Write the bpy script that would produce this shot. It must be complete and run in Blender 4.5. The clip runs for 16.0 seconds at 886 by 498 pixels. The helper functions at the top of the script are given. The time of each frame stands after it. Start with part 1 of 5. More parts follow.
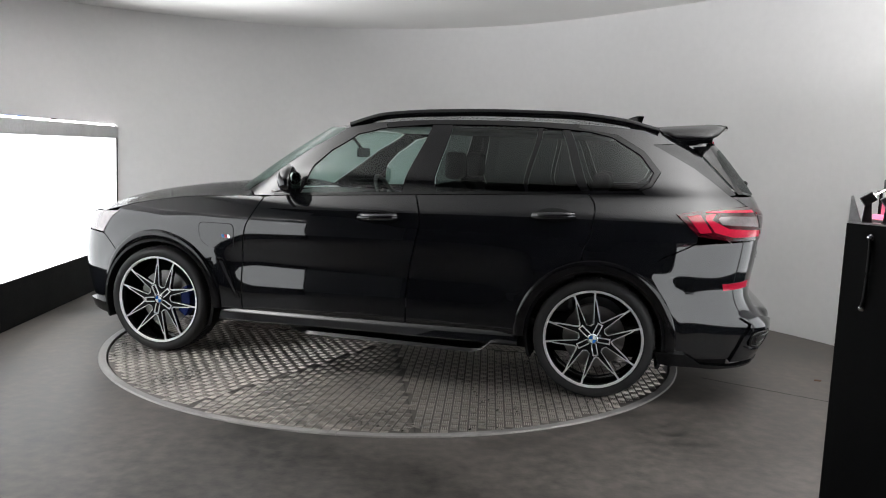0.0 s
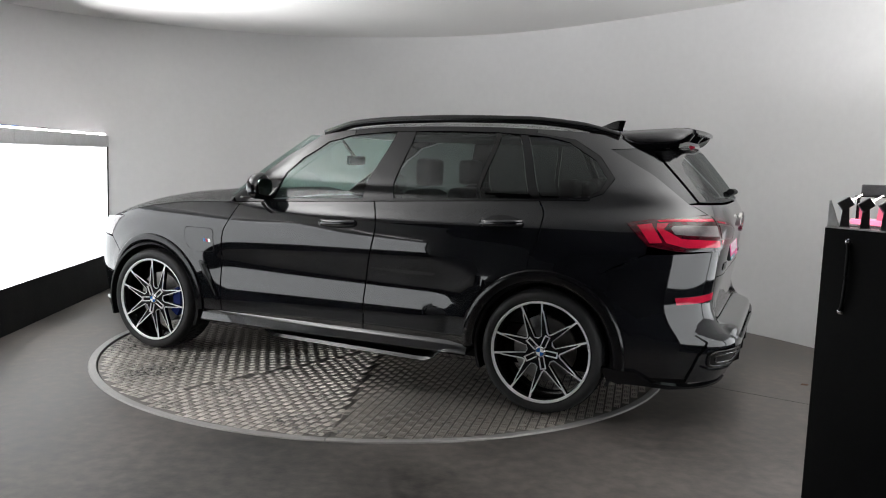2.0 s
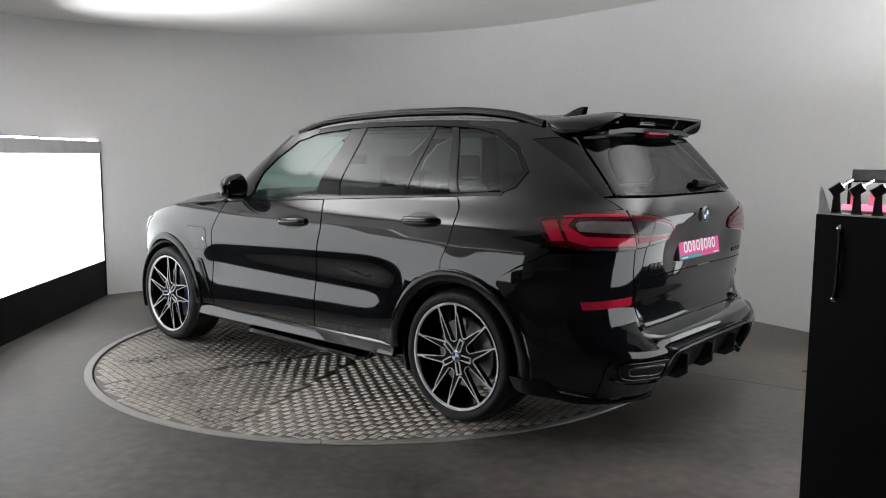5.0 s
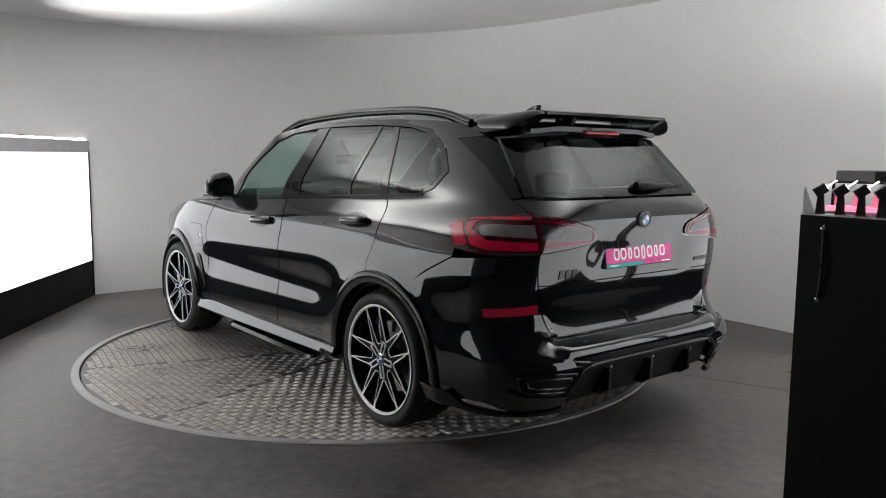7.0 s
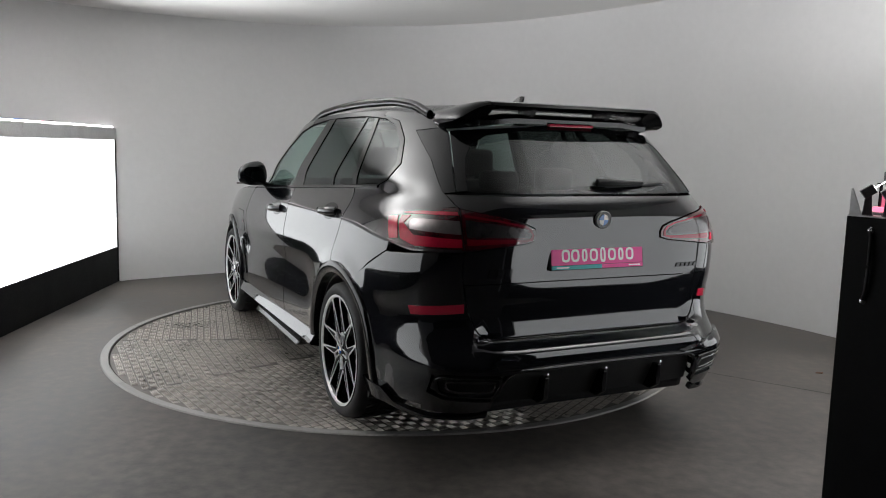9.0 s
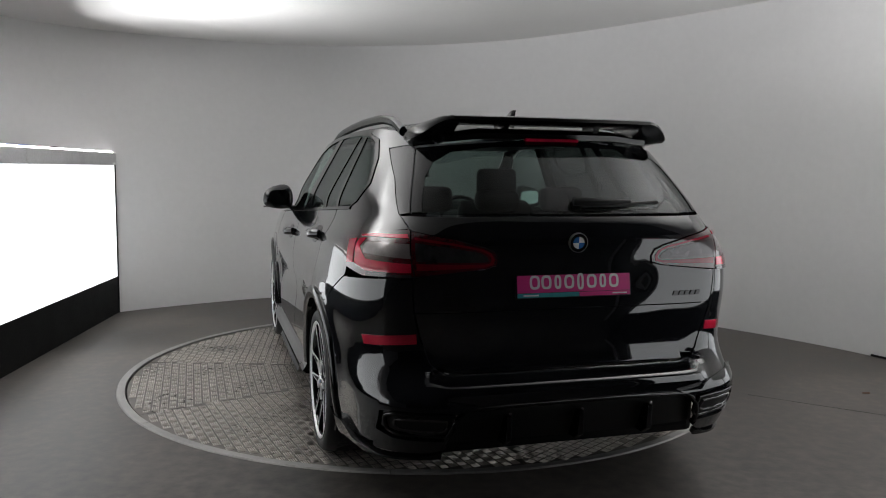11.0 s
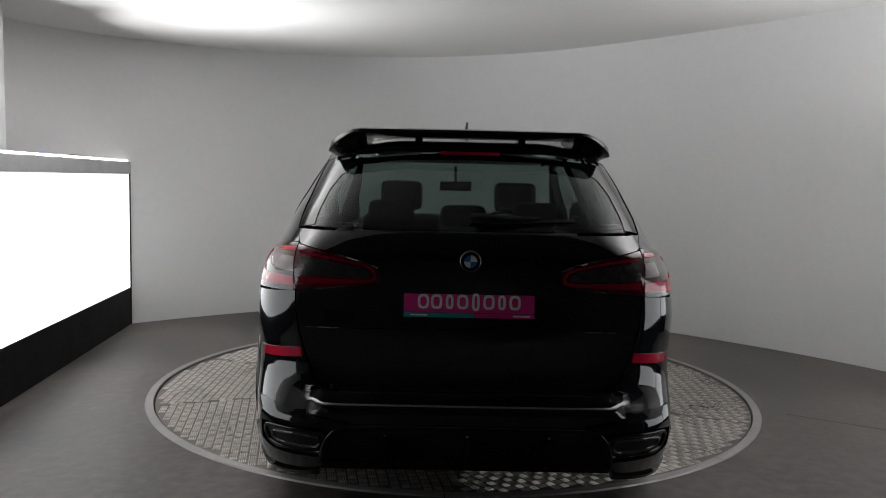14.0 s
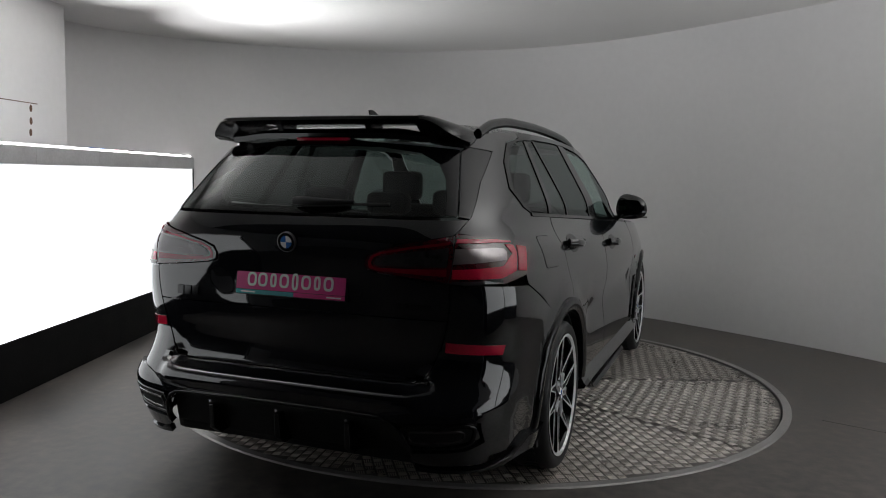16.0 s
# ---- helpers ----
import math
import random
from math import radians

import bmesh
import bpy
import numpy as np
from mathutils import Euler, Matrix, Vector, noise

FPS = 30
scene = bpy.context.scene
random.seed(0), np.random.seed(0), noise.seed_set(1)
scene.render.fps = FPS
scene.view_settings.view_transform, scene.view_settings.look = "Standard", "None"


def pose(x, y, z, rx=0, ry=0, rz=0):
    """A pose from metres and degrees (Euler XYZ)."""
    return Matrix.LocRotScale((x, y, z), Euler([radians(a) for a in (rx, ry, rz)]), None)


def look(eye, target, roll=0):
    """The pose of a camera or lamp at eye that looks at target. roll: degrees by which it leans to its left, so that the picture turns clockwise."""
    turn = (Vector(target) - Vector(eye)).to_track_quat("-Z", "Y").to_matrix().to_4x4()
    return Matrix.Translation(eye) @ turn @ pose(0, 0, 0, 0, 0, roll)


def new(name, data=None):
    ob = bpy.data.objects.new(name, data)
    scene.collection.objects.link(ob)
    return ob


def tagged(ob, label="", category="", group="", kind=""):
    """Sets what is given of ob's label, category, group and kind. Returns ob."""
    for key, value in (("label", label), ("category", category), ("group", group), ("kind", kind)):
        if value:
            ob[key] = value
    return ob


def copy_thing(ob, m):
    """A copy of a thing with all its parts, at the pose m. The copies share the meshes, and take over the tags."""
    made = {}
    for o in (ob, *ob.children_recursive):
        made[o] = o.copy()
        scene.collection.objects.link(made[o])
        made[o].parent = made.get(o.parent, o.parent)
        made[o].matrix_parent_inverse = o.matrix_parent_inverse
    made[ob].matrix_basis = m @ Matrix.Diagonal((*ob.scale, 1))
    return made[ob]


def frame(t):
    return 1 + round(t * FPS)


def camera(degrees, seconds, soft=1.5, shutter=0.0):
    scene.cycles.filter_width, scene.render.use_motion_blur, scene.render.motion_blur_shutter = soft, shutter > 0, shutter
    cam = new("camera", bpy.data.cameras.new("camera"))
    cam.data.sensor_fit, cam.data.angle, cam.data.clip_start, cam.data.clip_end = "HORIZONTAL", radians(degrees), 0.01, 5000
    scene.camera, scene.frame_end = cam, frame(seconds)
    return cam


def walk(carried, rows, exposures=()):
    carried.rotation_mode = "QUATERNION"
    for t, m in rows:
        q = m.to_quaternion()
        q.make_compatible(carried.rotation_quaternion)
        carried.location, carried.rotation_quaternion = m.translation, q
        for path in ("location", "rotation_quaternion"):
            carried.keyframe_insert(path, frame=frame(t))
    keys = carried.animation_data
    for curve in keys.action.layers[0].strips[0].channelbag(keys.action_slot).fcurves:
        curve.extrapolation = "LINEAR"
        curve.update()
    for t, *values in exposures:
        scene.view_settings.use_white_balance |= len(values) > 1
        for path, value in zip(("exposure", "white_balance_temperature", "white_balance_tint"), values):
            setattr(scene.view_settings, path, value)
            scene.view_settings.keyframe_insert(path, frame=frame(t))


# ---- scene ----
CAMERA = [  # seconds, x, y, z, rx, ry, rz
    (0, 0.320, -6.019, 1.466, 82.99, -2.27, 0.00),
    (0.5, 0.358, -6.029, 1.471, 83.33, -2.40, -0.06),
    (1, 0.347, -6.032, 1.466, 83.44, -2.40, -0.57),
    (1.5, 0.364, -6.031, 1.472, 83.39, -2.18, -0.51),
    (2, 0.356, -6.050, 1.466, 83.56, -2.02, -0.45),
    (2.5, 0.359, -6.059, 1.461, 83.62, -1.68, -0.22),
    (3, 0.358, -6.051, 1.456, 83.64, -1.35, -0.12),
    (3.5, 0.397, -6.015, 1.471, 83.35, -0.83, 0.06),
    (4, 0.413, -6.003, 1.480, 83.17, -0.36, -0.14),
    (6.5, 0.426, -6.023, 1.468, 83.23, -0.52, -0.89),
    (7, 0.429, -6.019, 1.467, 83.32, -0.54, -1.09),
    (7.5, 0.424, -6.027, 1.468, 82.97, -0.66, -0.94),
    (8, 0.415, -6.022, 1.468, 82.52, -0.83, -0.44),
    (8.5, 0.389, -6.022, 1.458, 82.73, -1.27, 0.03),
    (9, 0.319, -6.016, 1.473, 82.73, -1.49, -0.09),
    (11.5, -0.169, -5.766, 1.452, 84.54, -0.38, -2.91),
    (12, -0.279, -5.794, 1.448, 84.59, -0.88, -4.45),
    (12.5, -0.345, -5.735, 1.450, 84.31, -1.19, -5.21),
    (13, -0.345, -5.707, 1.458, 84.29, -1.17, -4.95),
    (13.5, -0.389, -5.704, 1.490, 84.43, -1.03, -4.25),
    (14, -0.403, -5.691, 1.479, 85.03, -1.25, -3.06),
    (14.5, -0.187, -5.777, 1.466, 85.39, -1.42, -1.07),
    (15, -0.024, -5.826, 1.460, 85.36, -1.62, 0.46),
    (15.5, 0.108, -5.706, 1.434, 85.18, -1.45, 2.68),
    (16, 0.266, -5.658, 1.438, 84.79, -1.01, 5.35),
]
TURN = [  # seconds, the way the car points on the turntable, in degrees
    (0, 166.58),
    (0.5, 163.81),
    (1, 161.06),
    (1.5, 158.25),
    (2, 155.38),
    (2.5, 152.49),
    (3, 149.74),
    (3.5, 147.03),
    (4, 144.33),
    (6.5, 130.63),
    (7, 127.76),
    (7.5, 124.83),
    (8, 121.80),
    (8.5, 118.69),
    (9, 115.72),
    (11.5, 101.91),
    (12, 99.13),
    (12.5, 96.29),
    (13, 93.39),
    (13.5, 90.45),
    (14, 87.39),
    (14.5, 84.16),
    (15, 80.86),
    (15.5, 77.47),
    (16, 74.10),
]
OFF_X, OFF_Y = 0.054, 0.0  # the turntable's centre in the car's own space

cam = camera(58.4, 16.0, soft=1.0)
walk(cam, [(t, pose(*p)) for t, *p in CAMERA], exposures=[(0, 0.52), (2, 0.42), (4, 0.26), (9, 0.24), (11.5, -0.04), (12.5, 0.1), (13.5, 0.08), (14.5, -0.15), (16, -0.36)])

# ---- light ----
world = bpy.data.worlds.new("world")
world.use_nodes = True
world.node_tree.nodes["Background"].inputs[0].default_value = (0.02, 0.02, 0.02, 1)
scene.world = world


def spot_up(name, eye, target, power, size, spread=115, colour=(0.985, 0.985, 1.0)):
    """One of the floods that stand on the light panels and wash the ceiling."""
    lamp = bpy.data.lights.new(name, "AREA")
    lamp.energy, lamp.size, lamp.color, lamp.shape = power, size, colour, "DISK"
    lamp.spread = radians(spread)
    new(name, lamp).matrix_world = look(eye, target)


spot_up("ceiling_flood", (-2.98, 1.1, 1.66), (-1.95, 1.45, 2.9), 6, 0.12, 80)
spot_up("ceiling_flood", (-2.95, 0.7, 1.66), (-0.95, 1.3, 2.9), 11, 0.12, 70)
spot_up("ceiling_flood", (-2.89, -0.3, 1.66), (-2.25, -0.2, 2.9), 30, 0.16, 100)
# added unseen flood: fills the room by way of the ceiling
spot_up("ceiling_flood", (-2.82, -1.7, 1.66), (-2.1, -1.5, 2.9), 34, 0.16, 100)
spot_up("ceiling_flood", (2.75, -2.5, 1.50), (2.45, -1.9, 2.9), 40, 0.14, 104)
spot_up("ceiling_flood", (3.72, -1.4, 1.50), (3.0, -0.7, 2.9), 22, 0.14, 104)


# ---- materials ----
def material(name, colour, rough=0.5, metal=0.0, vary=0.08, scale=6.0, bump=0.0, bump_scale=200.0, coat=0.0, rough_vary=0.1, stain=None, **more):
    """A surface with grain and blotches at two scales."""
    m = bpy.data.materials.new(name)
    m.use_nodes = True
    nt = m.node_tree
    b = nt.nodes["Principled BSDF"]
    co = nt.nodes.new("ShaderNodeTexCoord")
    n1, n2 = nt.nodes.new("ShaderNodeTexNoise"), nt.nodes.new("ShaderNodeTexNoise")
    n1.inputs["Scale"].default_value, n2.inputs["Scale"].default_value = scale, scale * 14
    n1.inputs["Detail"].default_value, n2.inputs["Detail"].default_value = 5, 4
    mix = nt.nodes.new("ShaderNodeMath")
    mix.operation = "ADD"
    for n in (n1, n2):
        nt.links.new(co.outputs["Object"], n.inputs["Vector"])
    nt.links.new(n1.outputs["Fac"], mix.inputs[0])
    nt.links.new(n2.outputs["Fac"], mix.inputs[1])
    ramp = nt.nodes.new("ShaderNodeMapRange")
    ramp.inputs["From Min"].default_value, ramp.inputs["From Max"].default_value = 0.7, 1.3
    nt.links.new(mix.outputs[0], ramp.inputs["Value"])
    col = nt.nodes.new("ShaderNodeMix")
    col.data_type = "RGBA"
    lo = [c * (1 - vary) for c in colour] if stain is None else stain
    col.inputs["A"].default_value = (*lo, 1)
    col.inputs["B"].default_value = (*[min(1, c * (1 + vary)) for c in colour], 1)
    nt.links.new(ramp.outputs[0], col.inputs["Factor"])
    nt.links.new(col.outputs["Result"], b.inputs["Base Color"])
    rr = nt.nodes.new("ShaderNodeMapRange")
    rr.inputs["To Min"].default_value, rr.inputs["To Max"].default_value = max(0, rough * (1 - rough_vary)), min(1, rough * (1 + rough_vary))
    nt.links.new(ramp.outputs[0], rr.inputs["Value"])
    nt.links.new(rr.outputs[0], b.inputs["Roughness"])
    b.inputs["Metallic"].default_value = metal
    b.inputs["Coat Weight"].default_value = coat
    b.inputs["Coat Roughness"].default_value = 0.02
    for key, value in more.items():
        b.inputs[key.replace("_", " ").title().replace("Ior", "IOR")].default_value = value
    if bump:
        n3, bp = nt.nodes.new("ShaderNodeTexNoise"), nt.nodes.new("ShaderNodeBump")
        n3.inputs["Scale"].default_value, n3.inputs["Detail"].default_value = bump_scale, 3
        bp.inputs["Strength"].default_value, bp.inputs["Distance"].default_value = bump, 0.002
        nt.links.new(co.outputs["Object"], n3.inputs["Vector"])
        nt.links.new(n3.outputs["Fac"], bp.inputs["Height"])
        nt.links.new(bp.outputs["Normal"], b.inputs["Normal"])
    return m


def glow(name, colour, strength):
    m = bpy.data.materials.new(name)
    m.use_nodes = True
    b = m.node_tree.nodes["Principled BSDF"]
    b.inputs["Base Color"].default_value = (*[0.8 * c for c in colour], 1)
    b.inputs["Emission Color"].default_value = (*colour, 1)
    b.inputs["Emission Strength"].default_value = strength
    b.inputs["Roughness"].default_value = 0.4
    return m


def pane(name, tint, gloss=0.07, graze=0.8):
    """Tinted glass: it lets tinted light through and mirrors like glass."""
    m = bpy.data.materials.new(name)
    m.use_nodes = True
    nt = m.node_tree
    nt.nodes.clear()
    out, mix, clear, shine, fre = [nt.nodes.new("ShaderNode" + k) for k in ("OutputMaterial", "MixShader", "BsdfTransparent", "BsdfGlossy", "LayerWeight")]
    clear.inputs[0].default_value = (*tint, 1)
    shine.inputs["Roughness"].default_value = 0.01
    shine.inputs["Color"].default_value = (0.95, 0.97, 0.97, 1)
    power, gain = nt.nodes.new("ShaderNodeMath"), nt.nodes.new("ShaderNodeMath")
    power.operation, gain.operation = "POWER", "MULTIPLY_ADD"
    fre.inputs[0].default_value = 0.5
    power.inputs[1].default_value = 3.5
    gain.inputs[1].default_value, gain.inputs[2].default_value = graze, gloss
    nt.links.new(fre.outputs["Facing"], power.inputs[0])
    nt.links.new(power.outputs[0], gain.inputs[0])
    nt.links.new(gain.outputs[0], mix.inputs[0])
    nt.links.new(clear.outputs[0], mix.inputs[1])
    nt.links.new(shine.outputs[0], mix.inputs[2])
    nt.links.new(mix.outputs[0], out.inputs[0])
    return m


M_WALL = material("white wall paint", (0.71, 0.708, 0.705), 0.75, vary=0.025, scale=1.2, bump=0.15, bump_scale=90)
M_CEIL = material("white ceiling paint", (0.74, 0.735, 0.72), 0.7, vary=0.02, scale=1.5, bump=0.1, bump_scale=60)
M_FLOOR = material("grey floor paint", (0.079, 0.070, 0.063), 0.46, vary=0.85, scale=1.0, bump=0.25, bump_scale=60, rough_vary=0.25)
# for the room's unseen back, so that the car's tail mirrors dark
M_DARK = material("dark unseen backing", (0.03, 0.03, 0.032), 0.9, vary=0.3, scale=2)
M_PAINT = material("black car paint", (0.0065, 0.007, 0.0088), 0.12, vary=0.1, scale=3, coat=1.0, rough_vary=0.15, coat_ior=1.68, specular_ior_level=0.1)
M_GLOSSBLK = material("gloss black trim", (0.006, 0.006, 0.007), 0.1, vary=0.2, scale=20, rough_vary=0.4)
M_MATTBLK = material("black plastic", (0.008, 0.008, 0.0085), 0.5, vary=0.25, scale=30, bump=0.15, bump_scale=400, specular_ior_level=0.25)
M_RUBBER = material("tyre rubber", (0.018, 0.018, 0.019), 0.62, vary=0.3, scale=14, bump=0.3, bump_scale=150)
M_ALU = material("machined aluminium", (0.88, 0.88, 0.89), 0.42, 0.5, vary=0.06, scale=30, rough_vary=0.3)
M_CHROME = material("chrome", (0.8, 0.8, 0.82), 0.08, 1.0, vary=0.03, scale=10)
M_MIRROR = material("tinted mirror glass", (0.42, 0.5, 0.47), 0.03, 1.0, vary=0.02, scale=10)
M_PLATE = material("tread plate steel", (0.165, 0.149, 0.135), 0.5, 0.6, vary=0.3, scale=2.5, bump=0.2, bump_scale=180, rough_vary=0.3)
M_TREAD = material("worn tread bars", (0.57, 0.53, 0.485), 0.34, 0.8, vary=0.25, scale=2.5, rough_vary=0.3)
M_RING = material("galvanised ring", (0.33, 0.32, 0.31), 0.5, 0.5, vary=0.2, scale=5, bump=0.2, bump_scale=90, rough_vary=0.3)
M_PANEL = glow("light panel", (0.95, 0.98, 1.0), 1.35)
M_LED = glow("led string", (1.0, 0.93, 0.96), 5.0)
M_PINK = glow("pink led", (1.0, 0.22, 0.36), 1.3)
# no lamp: a weak glow stands in for pink light on the sheets
M_PINKSHEET = glow("pink sheet with lit glow", (1.0, 0.24, 0.38), 0.42)
M_BOXBLK = material("black panel board", (0.007, 0.007, 0.0075), 0.6, vary=0.25, scale=5, bump=0.1, bump_scale=120, specular_ior_level=0.15)
M_BRACKET = material("dark bracket steel", (0.17, 0.17, 0.175), 0.5, 0.3, vary=0.2, scale=20)
M_TRIM = material("grey metal trim", (0.56, 0.56, 0.565), 0.45, 0.2, vary=0.12, scale=5)
M_GLASS = pane("green glass", (0.62, 0.76, 0.72), 0.045, 0.5)
M_PRIV = pane("privacy glass", (0.17, 0.19, 0.185), 0.045, 0.4)
M_BACKGLASS = pane("tinted rear glass", (0.20, 0.23, 0.22), 0.035, 0.3)
M_RED = material("red lens", (0.60, 0.014, 0.05), 0.08, vary=0.2, scale=12, coat=1.0)
M_REDDARK = material("dark red lens", (0.075, 0.004, 0.010), 0.08, vary=0.3, scale=12, coat=1.0)
M_REDMID = material("deep red lens", (0.20, 0.006, 0.018), 0.1, vary=0.25, scale=14, coat=0.5)
M_LAMPGREY = material("grey smoked lens", (0.075, 0.07, 0.073), 0.22, 0.6, vary=0.35, scale=30, coat=0.5)
M_CLEAR = material("clear lamp lens", (0.32, 0.29, 0.295), 0.2, 0.5, vary=0.25, scale=25, coat=1.0)
M_SMOKE = material("smoked lamp lens", (0.05, 0.045, 0.048), 0.1, vary=0.3, scale=25, coat=1.0)
M_PINKPL = material("pink show plate", (0.72, 0.035, 0.26), 0.35, vary=0.06, scale=15)
M_TEAL = material("teal band", (0.03, 0.35, 0.38), 0.4, vary=0.1, scale=15)
M_WHITE = material("white print", (0.85, 0.85, 0.85), 0.45, vary=0.04, scale=20)
M_BLUE = material("blue enamel", (0.03, 0.16, 0.5), 0.2, vary=0.1, scale=40, coat=0.6)
M_CABIN = material("black leather", (0.02, 0.02, 0.022), 0.5, vary=0.25, scale=20, bump=0.2, bump_scale=200)
M_CALIPER = material("blue caliper paint", (0.01, 0.03, 0.22), 0.3, vary=0.15, scale=30)
M_SPOKE = material("satin black spoke paint", (0.006, 0.006, 0.0065), 0.55, vary=0.2, scale=25, specular_ior_level=0.12)
M_RUST = material("rusty brown", (0.12, 0.06, 0.035), 0.8, vary=0.3, scale=40)
M_DISC = material("brake disc steel", (0.35, 0.34, 0.33), 0.35, 0.9, vary=0.2, scale=20)


# ---- kit ----
def part(name, bm, mat, parent=None, label="", smooth=None):
    """Links a bmesh as one mesh object under its thing."""
    me = bpy.data.meshes.new(name)
    bm.normal_update()
    bm.to_mesh(me)
    bm.free()
    me.materials.append(mat)
    if smooth is not None:
        me.shade_smooth()
        me.set_sharp_from_angle(angle=radians(smooth))
    ob = new(name, me)
    ob.parent = parent
    if label:
        ob["label"] = label
    return ob


def empty(name, label, category, group="", kind=""):
    return tagged(new(name), label, category, group, kind)


def box_bm(lo, hi, bevel=0.0, m=None, bm=None, seg=2):
    own = bmesh.new()
    v = [own.verts.new((hi[0] if i & 1 else lo[0], hi[1] if i & 2 else lo[1], hi[2] if i & 4 else lo[2])) for i in range(8)]
    for f in ((0, 2, 3, 1), (4, 5, 7, 6), (0, 1, 5, 4), (2, 6, 7, 3), (0, 4, 6, 2), (1, 3, 7, 5)):
        own.faces.new([v[i] for i in f])
    if bevel:
        bmesh.ops.bevel(own, geom=own.edges[:], offset=bevel, segments=seg, profile=0.6, affect="EDGES")
    return merge(own, bm, m)


def merge(own, bm=None, m=None):
    if m is not None:
        own.transform(m)
    if bm is None:
        return own
    me = bpy.data.meshes.new("tmp")
    own.to_mesh(me)
    own.free()
    bm.from_mesh(me)
    bpy.data.meshes.remove(me)
    return bm


def lathe_bm(profile, n=48, axis="Y", bm=None, m=None, closed=False):
    """Turns a profile of (radius, along) about an axis."""
    own = bmesh.new()
    rings = []
    for i in range(n):
        a = 2 * math.pi * i / n
        rings.append([own.verts.new((r * math.cos(a), h, r * math.sin(a)) if axis == "Y" else (r * math.cos(a), r * math.sin(a), h)) for r, h in profile])
    k = len(profile)
    for i in range(n):
        p, q = rings[i], rings[(i + 1) % n]
        for j in range(k if closed else k - 1):
            own.faces.new((p[j], p[(j + 1) % k], q[(j + 1) % k], q[j]))
    bmesh.ops.remove_doubles(own, verts=own.verts[:], dist=1e-6)
    bmesh.ops.recalc_face_normals(own, faces=own.faces[:])
    return merge(own, bm, m)


def prism_bm(outline, lo, hi, plane="xz", bm=None, bevel=0.0, m=None):
    """Extrudes a flat outline between two depths."""
    own = bmesh.new()
    put = {"xz": lambda a, b, d: (a, d, b), "yz": lambda a, b, d: (d, a, b), "xy": lambda a, b, d: (a, b, d)}[plane]
    low, top = [own.verts.new(put(a, b, lo)) for a, b in outline], [own.verts.new(put(a, b, hi)) for a, b in outline]
    own.faces.new(low)
    own.faces.new(top[::-1])
    for i in range(len(outline)):
        j = (i + 1) % len(outline)
        own.faces.new((low[j], low[i], top[i], top[j]))
    bmesh.ops.recalc_face_normals(own, faces=own.faces[:])
    if bevel:
        bmesh.ops.bevel(own, geom=[e for e in own.edges if len(e.link_faces) == 2 and e.calc_face_angle(0) > 0.4], offset=bevel, segments=2, profile=0.6, affect="EDGES")
    return merge(own, bm, m)


def tube_bm(points, radius, n=8, bm=None, m=None, flat=1.0):
    """A round bar along a line of points; flat squeezes it in height."""
    own = bmesh.new()
    pts = [Vector(p) for p in points]
    rings = []
    for i, p in enumerate(pts):
        d = (pts[min(i + 1, len(pts) - 1)] - pts[max(i - 1, 0)]).normalized()
        side = d.cross(Vector((0, 0, 1)))
        side = side.normalized() if side.length > 1e-4 else Vector((1, 0, 0))
        up = side.cross(d)
        r = radius[i] if isinstance(radius, (list, tuple)) else radius
        rings.append([own.verts.new(p + side * r * math.cos(2 * math.pi * k / n) + up * r * flat * math.sin(2 * math.pi * k / n)) for k in range(n)])
    for a, b in zip(rings, rings[1:]):
        for k in range(n):
            own.faces.new((a[k], a[(k + 1) % n], b[(k + 1) % n], b[k]))
    own.faces.new(rings[0][::-1])
    own.faces.new(rings[-1])
    bmesh.ops.recalc_face_normals(own, faces=own.faces[:])
    return merge(own, bm, m)


def spline(points, n):
    """A smooth line of n points through the given ones."""
    ts = np.concatenate(([0], np.cumsum([math.dist(a, b) for a, b in zip(points, points[1:])])))
    fs = [curve(ts, [p[k] for p in points]) for k in range(len(points[0]))]
    return [tuple(f(t) for f in fs) for t in np.linspace(0, ts[-1], n)]


def curve(xs, ys):
    """A smooth curve through the given stations."""
    xs, ys = np.array(xs, float), np.array(ys, float)
    h, d = np.diff(xs), np.diff(ys) / np.diff(xs)
    m = np.concatenate(([d[0]], np.where(d[:-1] * d[1:] > 0, 2 * d[:-1] * d[1:] / (d[:-1] + d[1:] + 1e-12), 0), [d[-1]]))

    def f(x):
        x = min(max(x, xs[0]), xs[-1])
        i = min(int(np.searchsorted(xs, x, "right")) - 1, len(h) - 1)
        t = (x - xs[i]) / h[i]
        return float(ys[i] * (1 + 2 * t) * (1 - t) ** 2 + h[i] * m[i] * t * (1 - t) ** 2 + ys[i + 1] * t * t * (3 - 2 * t) + h[i] * m[i + 1] * t * t * (t - 1))
    return f


# the car's form: x ahead, y to its left, z up; the plan at each height is a rounded box
TAIL = curve((.20, .30, .40, .46, .50, .535, .56, .58, .60, .62, .645, .68, .72, .78, .84, .90, 1.06, 1.16, 1.21, 1.29, 1.42, 1.56, 1.64), (2.42, 2.475, 2.525, 2.546, 2.543, 2.520, 2.497, 2.478, 2.461, 2.446, 2.431, 2.418, 2.414, 2.420, 2.429, 2.436, 2.452, 2.458, 2.442, 2.397, 2.302, 2.185, 2.10))
STEP = curve((.50, .535, .560, .575, .586, .592, .597, .62, .68, .75, .80), (TAIL(.50), 2.545, 2.539, 2.526, 2.495, 2.450, 2.418, 2.408, 2.406, 2.413, TAIL(.80)))  # the tail's middle, with the bumper as a step
